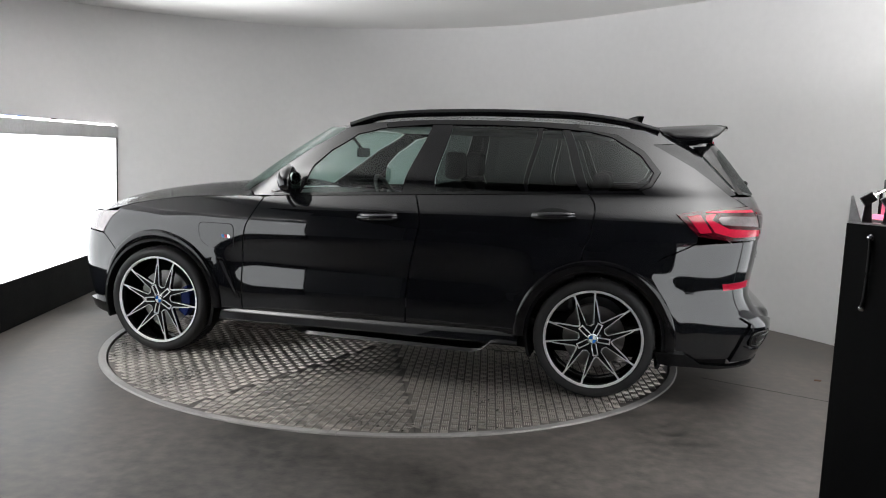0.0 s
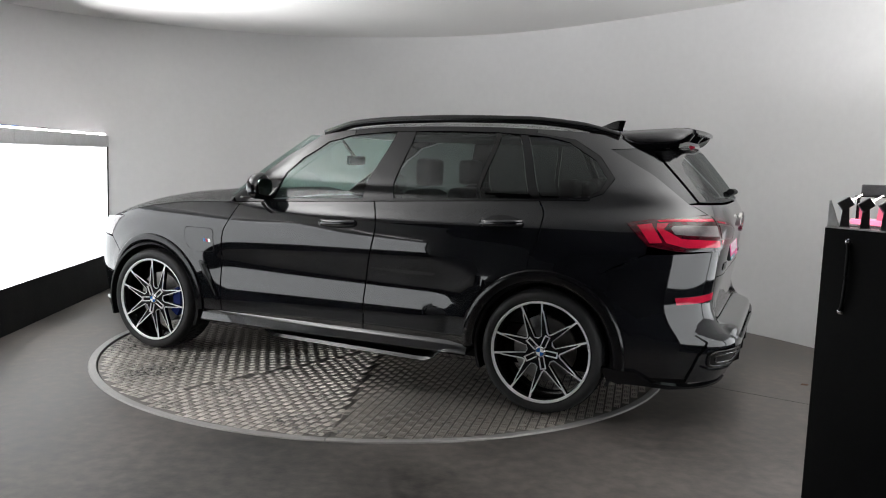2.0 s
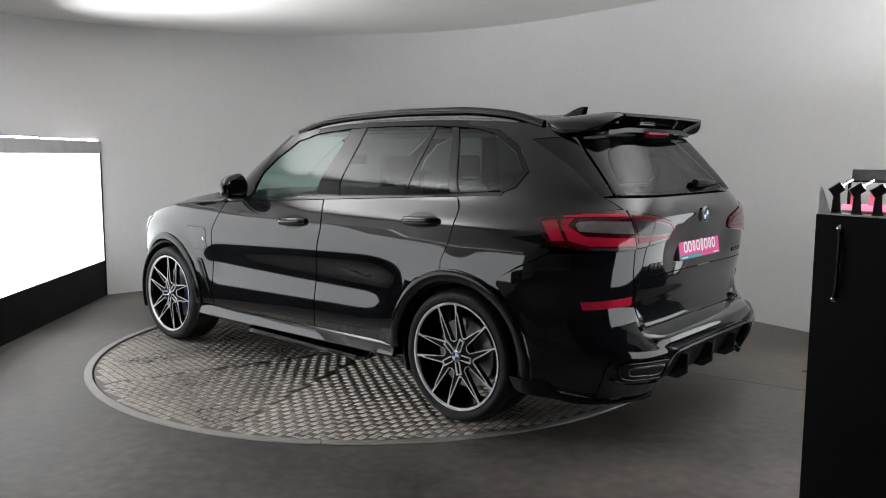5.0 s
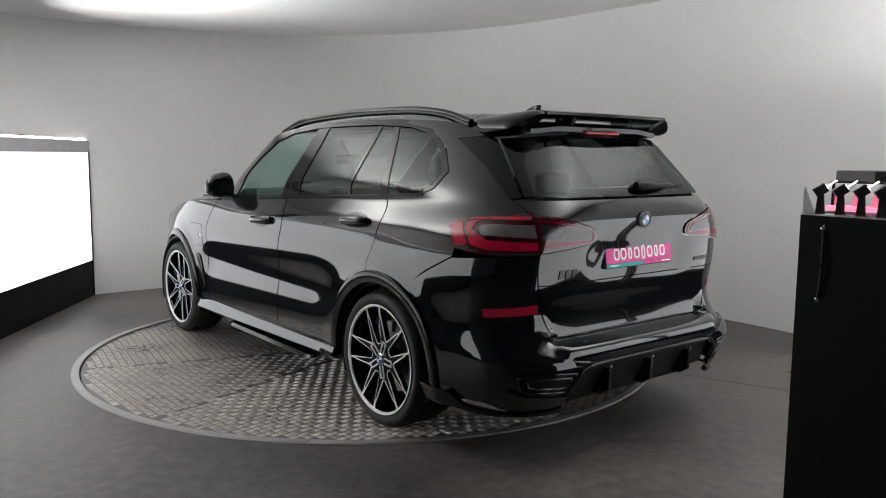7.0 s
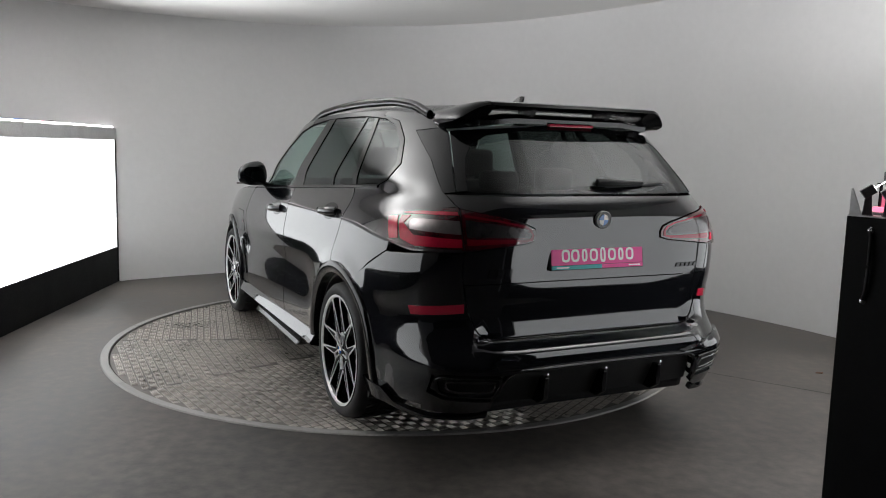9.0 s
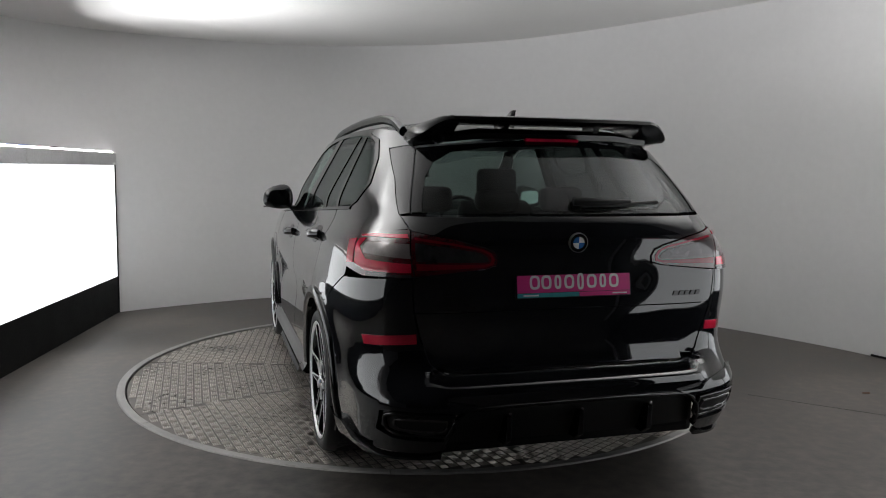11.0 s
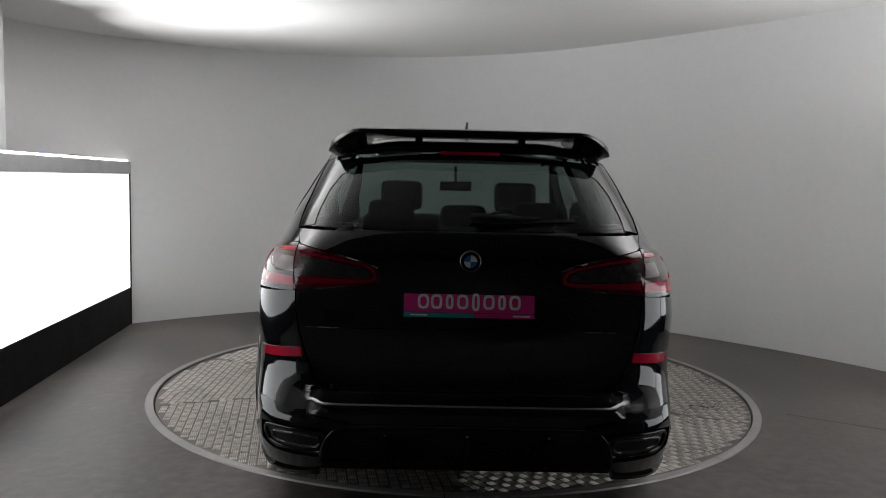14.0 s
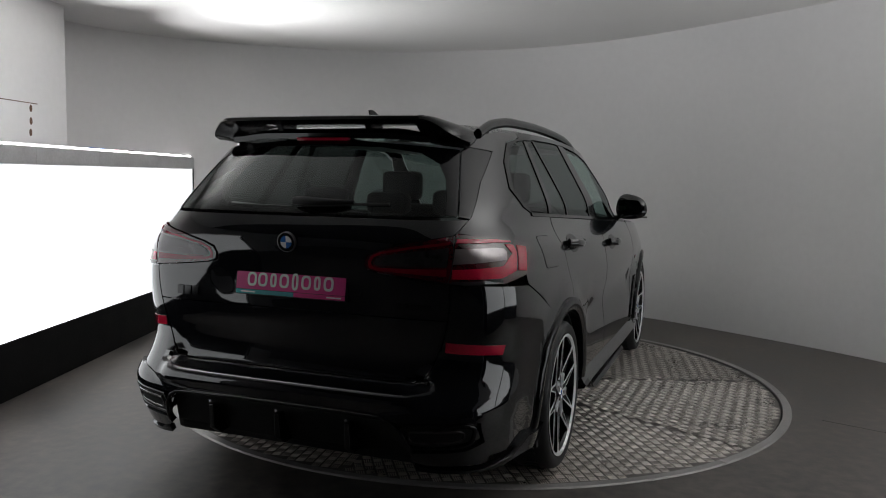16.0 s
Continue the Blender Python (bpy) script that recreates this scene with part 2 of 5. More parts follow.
NOSE = curve((.20, .40, .60, .80, .92, 1.00, 1.14), (2.30, 2.36, 2.39, 2.37, 2.33, 2.22, 2.0))
SCREEN = curve((1.08, 1.20, 1.40, 1.60, 1.70), (1.22, 1.06, .78, .46, .28))
HALF = curve((.20, .30, .40, .55, .70, .82, .90, .96, 1.03, 1.10, 1.17, 1.23, 1.30, 1.42, 1.55, 1.64, 1.70), (.93, .958, .972, .978, .985, .990, .989, .983, .969, .947, .910, .878, .858, .800, .732, .682, .63))
ROUND_TAIL = curve((.20, .70, 1.0, 1.16, 1.30, 1.64), (7.0, 7.2, 7.4, 6.8, 5.8, 5.0))


def plan(phi, z, upper=False):
    """A point of the skin: phi runs from 0 at the tail over 90 degrees at the flank to 180 at the nose."""
    c, s = math.cos(phi), math.sin(phi)
    n = ROUND_TAIL(z) if c > 0 else 3.6 if upper else 4.2
    a = TAIL(z) if c > 0 else SCREEN(z) if upper else NOSE(z)
    if c > 0 and 0.50 < z < 0.80:
        w = min(max((0.67 - HALF(z) * abs(s) ** (2 / n)) / 0.10, 0), 1)
        a += (STEP(z) - a) * w * w * (3 - 2 * w)
    return (-a * math.copysign(abs(c) ** (2 / n), c), HALF(z) * abs(s) ** (2 / n), z)


def phi_side(x, z, upper=False):
    """phi of the skin's point at x on the flank."""
    n = ROUND_TAIL(z) if x < 0 else 3.6 if upper else 4.2
    a = TAIL(z) if x < 0 else SCREEN(z) if upper else NOSE(z)
    return math.acos(-math.copysign(min(abs(x) / a, 1) ** (n / 2), x))


def phi_back(y, z):
    """phi of the skin's point at y on the tail."""
    return math.asin(min(abs(y) / HALF(z), 1) ** (ROUND_TAIL(z) / 2))


# ---- the studio ----
def ceiling_z(x):
    return 2.87 + 0.034 * x


WALL_LINE = [(-3.78, 0.95), (-3.55, 1.55), (-3.1, 2.12), (-2.45, 2.66), (-1.75, 3.10), (-0.9, 3.40), (0, 3.44), (0.9, 3.22), (1.65, 2.74), (2.3, 2.10), (2.85, 1.50), (3.3, 0.92), (3.65, 0.32), (3.95, -0.5), (4.12, -1.6), (4.15, -3.0), (4.15, -4.6)]


def curved_wall():
    line = spline(WALL_LINE, 90)
    bm = bmesh.new()
    rows = []
    for i, (x, y) in enumerate(line):
        a, b = line[max(i - 1, 0)], line[min(i + 1, len(line) - 1)]
        d = Vector((b[0] - a[0], b[1] - a[1])).normalized()
        nx, ny = -d.y, d.x
        rows.append([bm.verts.new((x + nx * o, y + ny * o, z)) for o, z in ((0, 0), (0, ceiling_z(x) + 0.05), (0.15, ceiling_z(x) + 0.05), (0.15, 0))])
    for p, q in zip(rows, rows[1:]):
        for j in range(4):
            bm.faces.new((p[j], q[j], q[(j + 1) % 4], p[(j + 1) % 4]))
    bm.faces.new(rows[0])
    bm.faces.new(rows[-1][::-1])
    bmesh.ops.recalc_face_normals(bm, faces=bm.faces[:])
    tagged(part("wall_north", bm, M_WALL, smooth=30), "smooth white curved studio wall", "wall", kind="structure")


curved_wall()
tagged(part("wall_west", box_bm((-4.6, -4.6, 0), (-3.4, 0.55, 2.95), 0.004), M_WALL), "white painted pier beside the light panel", "wall", kind="structure")
# unseen walls added to close the room; their tones shape the car's reflections
tagged(part("wall_west_back", box_bm((-4.6, -9.0, 0), (-4.4, -4.6, 2.95)), M_WALL), "unseen white side wall behind the camera, mirrored in the car", "wall", kind="structure")
tagged(part("wall_east_back", box_bm((4.3, -9.0, 0), (4.5, -4.6, 3.1)), M_DARK), "unseen dark side wall closing the room behind the camera", "wall", kind="structure")
tagged(part("wall_south", box_bm((-4.6, -9.2, 0), (4.5, -9.0, 3.1)), M_DARK), "unseen dark wall closing the room behind the camera", "wall", kind="structure")


def ceiling(name, y0, y1, mat, label):
    bm = bmesh.new()
    low = [bm.verts.new((x, y, ceiling_z(x))) for x, y in ((-4.7, y0), (4.6, y0), (4.6, y1), (-4.7, y1))]
    top = [bm.verts.new(v.co + Vector((0, 0, 0.2))) for v in low]
    bm.faces.new(low[::-1])
    bm.faces.new(top)
    for i in range(4):
        bm.faces.new((low[i], low[(i + 1) % 4], top[(i + 1) % 4], top[i]))
    tagged(part(name, bm, mat), label, "ceiling", kind="structure")


ceiling("ceiling", -3.4, 3.8, M_CEIL, "plain white ceiling washed by floodlights")
# added out of view: keeps bright ceiling out of the bumper's reflection
ceiling("ceiling_unseen_back", -9.2, -3.404, M_DARK, "unseen dark ceiling behind, added to darken the bumper's reflection")
RING_OUT, RING_IN, PLATE_R = 2.11, 2.056, 2.046


def floor():
    """The floor, with a round well for the turntable."""
    bm = bmesh.new()
    n = 128
    inner = [bm.verts.new((RING_OUT * math.cos(2 * math.pi * i / n), RING_OUT * math.sin(2 * math.pi * i / n), 0)) for i in range(n)]
    well = [bm.verts.new((v.co.x, v.co.y, -0.12)) for v in inner]
    outer = []
    for v in inner:
        s = 9.5 / max(abs(v.co.x), abs(v.co.y))
        outer.append(bm.verts.new((v.co.x * s, v.co.y * s, 0)))
    for i in range(n):
        j = (i + 1) % n
        bm.faces.new((inner[i], outer[i], outer[j], inner[j]))
        bm.faces.new((inner[j], well[j], well[i], inner[i]))
    bm.faces.new(well)
    bmesh.ops.recalc_face_normals(bm, faces=bm.faces[:])
    tagged(part("floor", bm, M_FLOOR), "grey-brown painted concrete floor, scuffed", "floor", kind="structure")


floor()


def floor_ring():
    """The fixed steel ring round the turntable, in eight lengths with joints."""
    ring = empty("turntable_ring", "grey galvanised steel ring set in the floor round the turntable", "ring", kind="structure")
    for k in range(8):
        bm = bmesh.new()
        a0 = radians(265.3 + 45 * k) + 0.0012
        prof = ((RING_IN, -0.10), (RING_IN, 0.004), (RING_IN + 0.004, 0.008), (RING_OUT - 0.006, 0.008), (RING_OUT, 0.002), (RING_OUT, -0.10))
        cols = []
        for i in range(19):
            a = a0 + (math.pi / 4 - 0.0024) * i / 18
            cols.append([bm.verts.new((r * math.cos(a), r * math.sin(a), z)) for r, z in prof])
        for p, q in zip(cols, cols[1:]):
            for j in range(len(prof) - 1):
                bm.faces.new((p[j], q[j], q[j + 1], p[j + 1]))
        bm.faces.new(cols[0])
        bm.faces.new(cols[-1][::-1])
        bmesh.ops.recalc_face_normals(bm, faces=bm.faces[:])
        part("ring_segment", bm, M_RING, ring, smooth=30)


floor_ring()

SEAMS = [72, 110, 180, 245, 291, 360]


def turntable():
    """The turning deck: a drum, pie-shaped sheets, and rows of raised tread bars."""
    table = empty("turntable", "round turntable decked with worn steel tread plate", "turntable")
    part("drum", lathe_bm(((0, -0.11), (PLATE_R - 0.03, -0.11), (PLATE_R - 0.03, -0.012), (0, -0.012)), 96, "Z"), M_MATTBLK, table)
    rng = random.Random(4)
    for k in range(6):
        a0, a1 = radians(SEAMS[k - 1] - (360 if k == 0 else 0)) , radians(SEAMS[k])
        gap = 0.0022
        mid = (a0 + a1) / 2
        sx, sy = gap * math.cos(mid) / math.sin((a1 - a0) / 2), gap * math.sin(mid) / math.sin((a1 - a0) / 2)
        n = max(8, int((a1 - a0) * 24))
        line = [(sx, sy)] + [(PLATE_R * math.cos(a0 + gap / 2 + (a1 - a0 - gap) * i / n), PLATE_R * math.sin(a0 + gap / 2 + (a1 - a0 - gap) * i / n)) for i in range(n + 1)]
        sheet = part("deck_sheet", prism_bm(line, -0.012, -0.004, "xy"), M_PLATE, table)
        # the tread: groups of bars, each group across its neighbours
        cell, rot = 0.050, mid + (0.0 if k % 2 else radians(45))
        verts, faces = [], []
        ca, sa = math.cos(rot), math.sin(rot)
        m = int(PLATE_R / cell) + 1
        for i in range(-m, m + 1):
            for j in range(-m, m + 1):
                u, v = i * cell, j * cell
                x, y = ca * u - sa * v, sa * u + ca * v
                if math.hypot(x, y) > PLATE_R - 0.026:
                    continue
                a = math.atan2(y, x) % (2 * math.pi)
                a = a if a0 >= 0 and a >= a0 else a - 2 * math.pi if a - 2 * math.pi >= a0 else a
                if not (a0 <= a <= a1) or min((a - a0), (a1 - a)) * math.hypot(x, y) < 0.014:
                    continue
                for b in (-1.5, -0.5, 0.5, 1.5):
                    long, off = (0.0215, 0.0034), b * 0.0108
                    pu, pv = ((0, off) if (i + j) % 2 else (off, 0))
                    hu, hv = (long if (i + j) % 2 else long[::-1])
                    base = len(verts)
                    z0, z1 = -0.0042, -0.0042 + 0.0030 + rng.uniform(-0.0004, 0.0004)
                    for sc, z in ((1.0, z0), (0.72, z1)):
                        for du, dv in ((-1, -1), (1, -1), (1, 1), (-1, 1)):
                            uu, vv = u + pu + du * hu * sc, v + pv + dv * hv * sc
                            verts.append((ca * uu - sa * vv, sa * uu + ca * vv, z))
                    faces += [(base + 4, base + 5, base + 6, base + 7)] + [(base + q, base + (q + 1) % 4, base + 4 + (q + 1) % 4, base + 4 + q) for q in range(4)]
        me = bpy.data.meshes.new("tread")
        me.from_pydata(verts, [], faces)
        me.materials.append(M_TREAD)
        tread = new("tread", me)
        tread.parent = sheet
        tread["kind"] = "stuff"
    for a in (20, 72, 110, 180, 245, 291):
        bm = lathe_bm(((0, 0.001), (0.012, 0.0), (0.014, -0.004)), 12, "Z", m=Matrix.Translation((1.93 * math.cos(radians(a + 1.2)), 1.93 * math.sin(radians(a + 1.2)), 0)))
        part("screw", bm, M_RING, table)
    return table


TABLE = turntable()


# ---- light panels ----
def light_panel(label, start, end, lo, hi, top, depth):
    """A standing light panel: black carcass, kick board, glowing sheet and a metal top rail. Its face runs from start to end and looks left of that way."""
    s, e = Vector(start), Vector(end)
    length = (e - s).length
    way = (e - s).normalized()
    m = Matrix.Translation((s.x, s.y, 0)) @ Matrix.Rotation(math.atan2(way.y, way.x), 4, "Z")
    thing = empty("light_panel", label, "light panel", "light panels round the turntable")
    thing.matrix_world = m
    part("carcass", box_bm((0.013, -depth, 0.0), (length - 0.013, -0.03, top - 0.002), 0.004), M_BOXBLK, thing)
    part("kick_board", box_bm((0.013, -0.028, 0.0), (length - 0.013, -0.004, lo - 0.002), 0.002), M_BOXBLK, thing, "black kick board")
    part("end_board", box_bm((-0.004, -depth - 0.002, 0.0), (0.012, 0.003, top + 0.002), 0.002), M_BOXBLK, thing)
    part("end_board", box_bm((length - 0.012, -depth - 0.002, 0.0), (length + 0.004, 0.003, top + 0.002), 0.002), M_BOXBLK, thing)
    part("light_sheet", box_bm((0.014, -0.028, lo), (length - 0.014, -0.006, hi)), M_PANEL, thing, "glowing white diffuser sheet")
    return thing, length


LEFT, LEFT_LEN = light_panel("long glowing white light panel with a black kick board", (-3.022, 2.18), (-2.717, -3.80), 0.366, 1.47, 1.47, 0.34)
# its top rail in lengths, with a string of lamps along the edge
x0 = 0.0
for x1 in (0.93, 2.02, 2.9, 3.7, LEFT_LEN):
    part("top_rail", box_bm((x0 - 0.006 * (x0 == 0), -0.350, 1.472), (x1 - 0.003 + 0.01 * (x1 == LEFT_LEN), 0.006, 1.588), 0.003), M_TRIM, LEFT, "grey metal top rail")
    x0 = x1
bm = bmesh.new()
for k in range(int((LEFT_LEN - 0.04) / 0.024)):
    merge(lathe_bm(((0, -0.013), (0.006, -0.011), (0.007, 0.0), (0.006, 0.011), (0, 0.013)), 6, "Z", m=Matrix.Translation((0.03 + 0.024 * k, -0.02, 1.597)) @ Matrix.Rotation(radians(62), 4, "Y")), bm)
part("lamp_string", bm, M_LED, LEFT, "twisted string of white lamps")

RIGHT, RIGHT_LEN = light_panel("black-backed light panel seen from its end, with a carry handle", (1.779, -3.191), (3.55, -2.0), 0.366, 1.255, 1.268, 0.34)
# stands out of view, so that the tailgate has a panel to mirror
light_panel("unseen light panel beside another, placed for the tailgate's reflection", (3.60, -1.95), (3.86, -0.75), 0.366, 1.255, 1.268, 0.12)


# ---- the car ----
CAR = empty("car", "glossy black five-door luxury SUV with tinted rear glass", "car")
_s = np.linspace(0, 1, 801)
_q = _s ** 5 / (_s ** 5 + (1 - _s) ** 5) * math.pi / 2
PHIS = np.concatenate((_q, _q[1:] + math.pi / 2))
_line = [plan(p, 0.8) for p in PHIS]
ARC = np.concatenate(([0], np.cumsum([math.hypot(b[0] - a[0], b[1] - a[1]) for a, b in zip(_line, _line[1:])])))


def S(x, z, upper=False):
    """The skin's own place (way round from the tail's middle, height) of a point on the flank."""
    return (float(np.interp(phi_side(x, z, upper), PHIS, ARC)), z)


def B(y, z):
    """The same of a point on the tail."""
    return (float(np.interp(phi_back(y, z), PHIS, ARC)), z)


def bell(v, mid, wide):
    return math.exp(-((v - mid) / wide) ** 2)


def step01(v, a, b):
    t = min(max((v - a) / (b - a), 0), 1)
    return t * t * (3 - 2 * t)


def press(x, y, z):
    """The pressing of the sheet: hollow doors, a shoulder fold, the swell above the wheels."""
    flank = step01(x, -1.15, -0.75) * (1 - step01(x, 0.75, 1.05))
    d = -0.026 * flank * bell(z, 0.685, 0.125)
    d += 0.004 * bell(z, 1.055 - 0.03 * x, 0.05) * step01(x, -2.1, -1.5) * (1 - step01(x, 0.2, 0.9))
    for wx in (1.4875, -1.4875):
        r = math.hypot(x - wx, z - 0.37)
        d += 0.012 * bell(r, 0.475, 0.07) * step01(abs(y), 0.7, 0.9)
    if x < -2.0:
        rear = 1 - step01(abs(y), 0.60, 0.72)
        d -= 0.012 * rear * bell(z, 0.985, 0.11) * (1 - step01(abs(y), 0.27, 0.50))
    return d


def skin(u, z, upper=False, off=0.0):
    phi = float(np.interp(u, ARC, PHIS))
    e = 1e-3

    def at(p, h):
        q = Vector(plan(min(max(p, 0.0), math.pi), h, upper))
        return q
    p = at(phi, z)
    du = at(phi + e, z) - at(phi - e, z)
    dz = at(phi, z + 0.004) - at(phi, z - 0.004)
    n = dz.cross(du).normalized() if du.length > 1e-9 else Vector((-1, 0, 0))
    if n.y < 0 and abs(n.y) > 0.3 or (abs(n.y) <= 0.3 and n.x * p.x < 0):
        n = -n
    return p + n * (off + press(p.x, p.y, z)), n


def skin_full(u, z, upper=False, off=0.0):
    """Place and true normal of the pressed skin."""
    e = 0.006
    p, n0 = skin(u, z, upper, off)
    a = skin(u + e, z, upper, off)[0] - skin(max(u - e, 0), z, upper, off)[0]
    b = skin(u, z + e, upper, off)[0] - skin(u, z - e, upper, off)[0]
    n = b.cross(a)
    n = n.normalized() if n.length > 1e-12 else n0
    return p, n if n.dot(n0) > 0 else -n


def panel(name, outline, mat, parent, upper=False, off=0.0, thick=0.014, cell=(0.07, 0.035), sides=(1,), label="", place=None, join=True):
    """A sheet cut to an outline of the skin and pressed to its form, with turned-in edges. sides: 1 its own flank, -1 mirrored, both together: one sheet."""
    flat = bmesh.new()
    flat.faces.new([flat.verts.new((a, b, 0)) for a, b in outline])
    flat.normal_update()
    bmesh.ops.triangulate(flat, faces=flat.faces[:], ngon_method="EAR_CLIP")
    us, zs = [a for a, _ in outline], [b for _, b in outline]
    for k, (lo, hi) in enumerate(((min(us), max(us)), (min(zs), max(zs)))):
        n = max(1, math.ceil((hi - lo) / cell[k]))
        for i in range(1, n):
            co = lo + (hi - lo) * i / n
            bmesh.ops.bisect_plane(flat, geom=flat.verts[:] + flat.edges[:] + flat.faces[:], dist=1e-6, plane_co=(co, 0, 0) if k == 0 else (0, co, 0), plane_no=(1, 0, 0) if k == 0 else (0, 1, 0))
    bmesh.ops.remove_doubles(flat, verts=flat.verts[:], dist=1e-5)
    slant = [e for e in flat.edges if len(e.link_faces) == 2 and abs(e.verts[0].co.x - e.verts[1].co.x) > 1e-5 and abs(e.verts[0].co.y - e.verts[1].co.y) > 1e-5]
    if not join:
        slant = []
    bmesh.ops.dissolve_edges(flat, edges=slant, use_verts=False, use_face_split=False)
    bmesh.ops.dissolve_verts(flat, verts=[v for v in flat.verts if len(v.link_edges) == 2 and not v.is_boundary])
    flat.verts.index_update()
    place = place or (lambda a, b: skin_full(a, b, upper, off))
    pn = [place(v.co.x, v.co.y) for v in flat.verts]
    faces = [[v.index for v in f.verts] for f in flat.faces]
    rims = [(e.verts[0].index, e.verts[1].index) for e in flat.edges if len(e.link_faces) == 1]
    verts, out, normals = [], [], []
    for side in sides:
        base = len(verts)
        fl = Vector((1, side, 1))
        verts += [p * fl for p, n in pn]
        normals += [n * fl for p, n in pn]
        for f in faces:
            q = [base + i for i in f]
            area = Vector()
            for k in range(1, len(q) - 1):
                area += (verts[q[k]] - verts[q[0]]).cross(verts[q[k + 1]] - verts[q[0]])
            if area.dot(sum((normals[k] for k in q), Vector())) < 0:
                q.reverse()
            out.append(q)
        for i, j in rims:
            b = len(verts)
            (p, n), (q, m) = pn[i], pn[j]
            verts += [p * fl, q * fl, (q - m * thick) * fl, (p - n * thick) * fl]
            normals += [Vector()] * 4
            out.append([b, b + 1, b + 2, b + 3])
    flat.free()
    me = bpy.data.meshes.new(name)
    me.from_pydata([tuple(v) for v in verts], [], out)
    me.materials.append(mat)
    me.shade_smooth()
    me.normals_split_custom_set_from_vertices([tuple(n) for n in normals])
    ob = new(name, me)
    ob.parent = parent
    if label:
        ob["label"] = label
    return ob


def pair(name, outline, mat, parent, **more):
    a = panel(name, outline, mat, parent, **more)
    b = panel(name, outline, mat, parent, sides=(-1,), **more)
    return a, b


def arc_pts(x, z, r, a0, a1, n=14):
    return [(x + r * math.cos(radians(a0 + (a1 - a0) * i / n)), z + r * math.sin(radians(a0 + (a1 - a0) * i / n))) for i in range(n + 1)]


def belt(x):
    return 1.132 + (0.634 - x) * 0.0545


CANT = curve((-2.06, -1.8, -1.4, -0.9, -0.4, 0.0, 0.25), (1.585, 1.635, 1.668, 1.680, 1.672, 1.640, 1.595))
ROOFC = curve((-2.12, -1.8, -1.4, -0.9, -0.4, 0.0, 0.42), (1.640, 1.690, 1.722, 1.733, 1.722, 1.690, 1.622))
FENDER = curve((0.70, 1.2, 1.6, 1.95, 2.2), (1.128, 1.100, 1.045, 0.965, 0.885))
WX, WZ, AR = 1.4875, 0.37, 0.437


def side(points, upper=False):
    return [S(x, z, upper) for x, z in points]


def line(f, a, b, n, d=0.0):
    return [(a + (b - a) * i / n, f(a + (b - a) * i / n) + d) for i in range(n + 1)]


# the flanks
pair("front_wing", side([(0.848, 0.36), (0.826, 0.92), (0.716, 1.118)] + line(FENDER, 0.74, 1.84, 8) + [(1.90, 0.93), (1.99, 0.80), (1.86, 0.70)] + arc_pts(WX, WZ, AR, 38, 180) + [(WX - AR, 0.36)]), M_PAINT, CAR)
pair("front_door", side([(0.838, 0.362), (0.816, 0.92), (0.706, 1.118), (0.66, belt(0.66))] + line(belt, 0.55, -0.318, 6) + [(-0.292, 0.53), (-0.295, 0.362)]), M_PAINT, CAR)
pair("rear_door", side([(-0.305, 0.362), (-0.302, 0.53)] + line(belt, -0.328, -1.402, 6) + [(-1.437, 1.06), (-1.389, 0.90)] + arc_pts(-WX, WZ, AR, 77, 0) + [(-WX + AR, 0.362)]), M_PAINT, CAR)
SEAM = [B(0.672, 1.56), B(0.705, 1.42), B(0.734, 1.27), B(0.716, 1.212)]
LAMP_TOP = [S(-2.16, 1.186), S(-2.05, 1.172), S(-1.925, 1.150)]
LAMP_LOW = [S(-1.948, 1.128), S(-2.005, 1.075), S(-2.055, 1.032), S(-2.235, 1.008)]
pair("rear_quarter", side([(-1.412, belt(-1.41)), (-1.70, 1.272), (-1.775, 1.30), (-1.825, 1.39), (-1.72, 1.515), (-1.55, 1.612), (-1.31, 1.648)]) + side(line(CANT, -1.31, -2.06, 6)) + SEAM + LAMP_TOP + LAMP_LOW[:3]
     + [S(-2.05, 0.99), S(-1.88, 0.905)] + side(arc_pts(-WX, WZ, AR, 114, 78, 5)) + side([(-1.393, 0.90), (-1.444, 1.06)]), M_PAINT, CAR)
# front end
panel("front_bumper", side(arc_pts(WX, WZ, AR, -18, 37, 6) + [(1.865, 0.695), (1.992, 0.792), (2.14, 0.80)]) + [(float(ARC[-1]) - 0.002, 0.80), (float(ARC[-1]) - 0.002, 0.22)] + side([(2.1, 0.22)]), M_PAINT, CAR, sides=(1, -1))
pair("headlamp", side([(1.905, 0.925), (1.996, 0.805), (2.14, 0.81), (2.26, 0.83), (2.25, 0.90), (2.10, 0.942), (1.85, 0.962)]), M_CLEAR, CAR, off=0.003, label="clear headlamp lens")
panel("grille", [(float(ARC[-1]) - 0.62, 0.81), (float(ARC[-1]) - 0.002, 0.81), (float(ARC[-1]) - 0.002, 0.94), (float(ARC[-1]) - 0.62, 0.92)], M_GLOSSBLK, CAR, sides=(1, -1))
pair("front_canard", side([(1.93, 0.30), (2.20, 0.30), (2.22, 0.235), (1.93, 0.215)]), M_GLOSSBLK, CAR, off=0.03, thick=0.03)


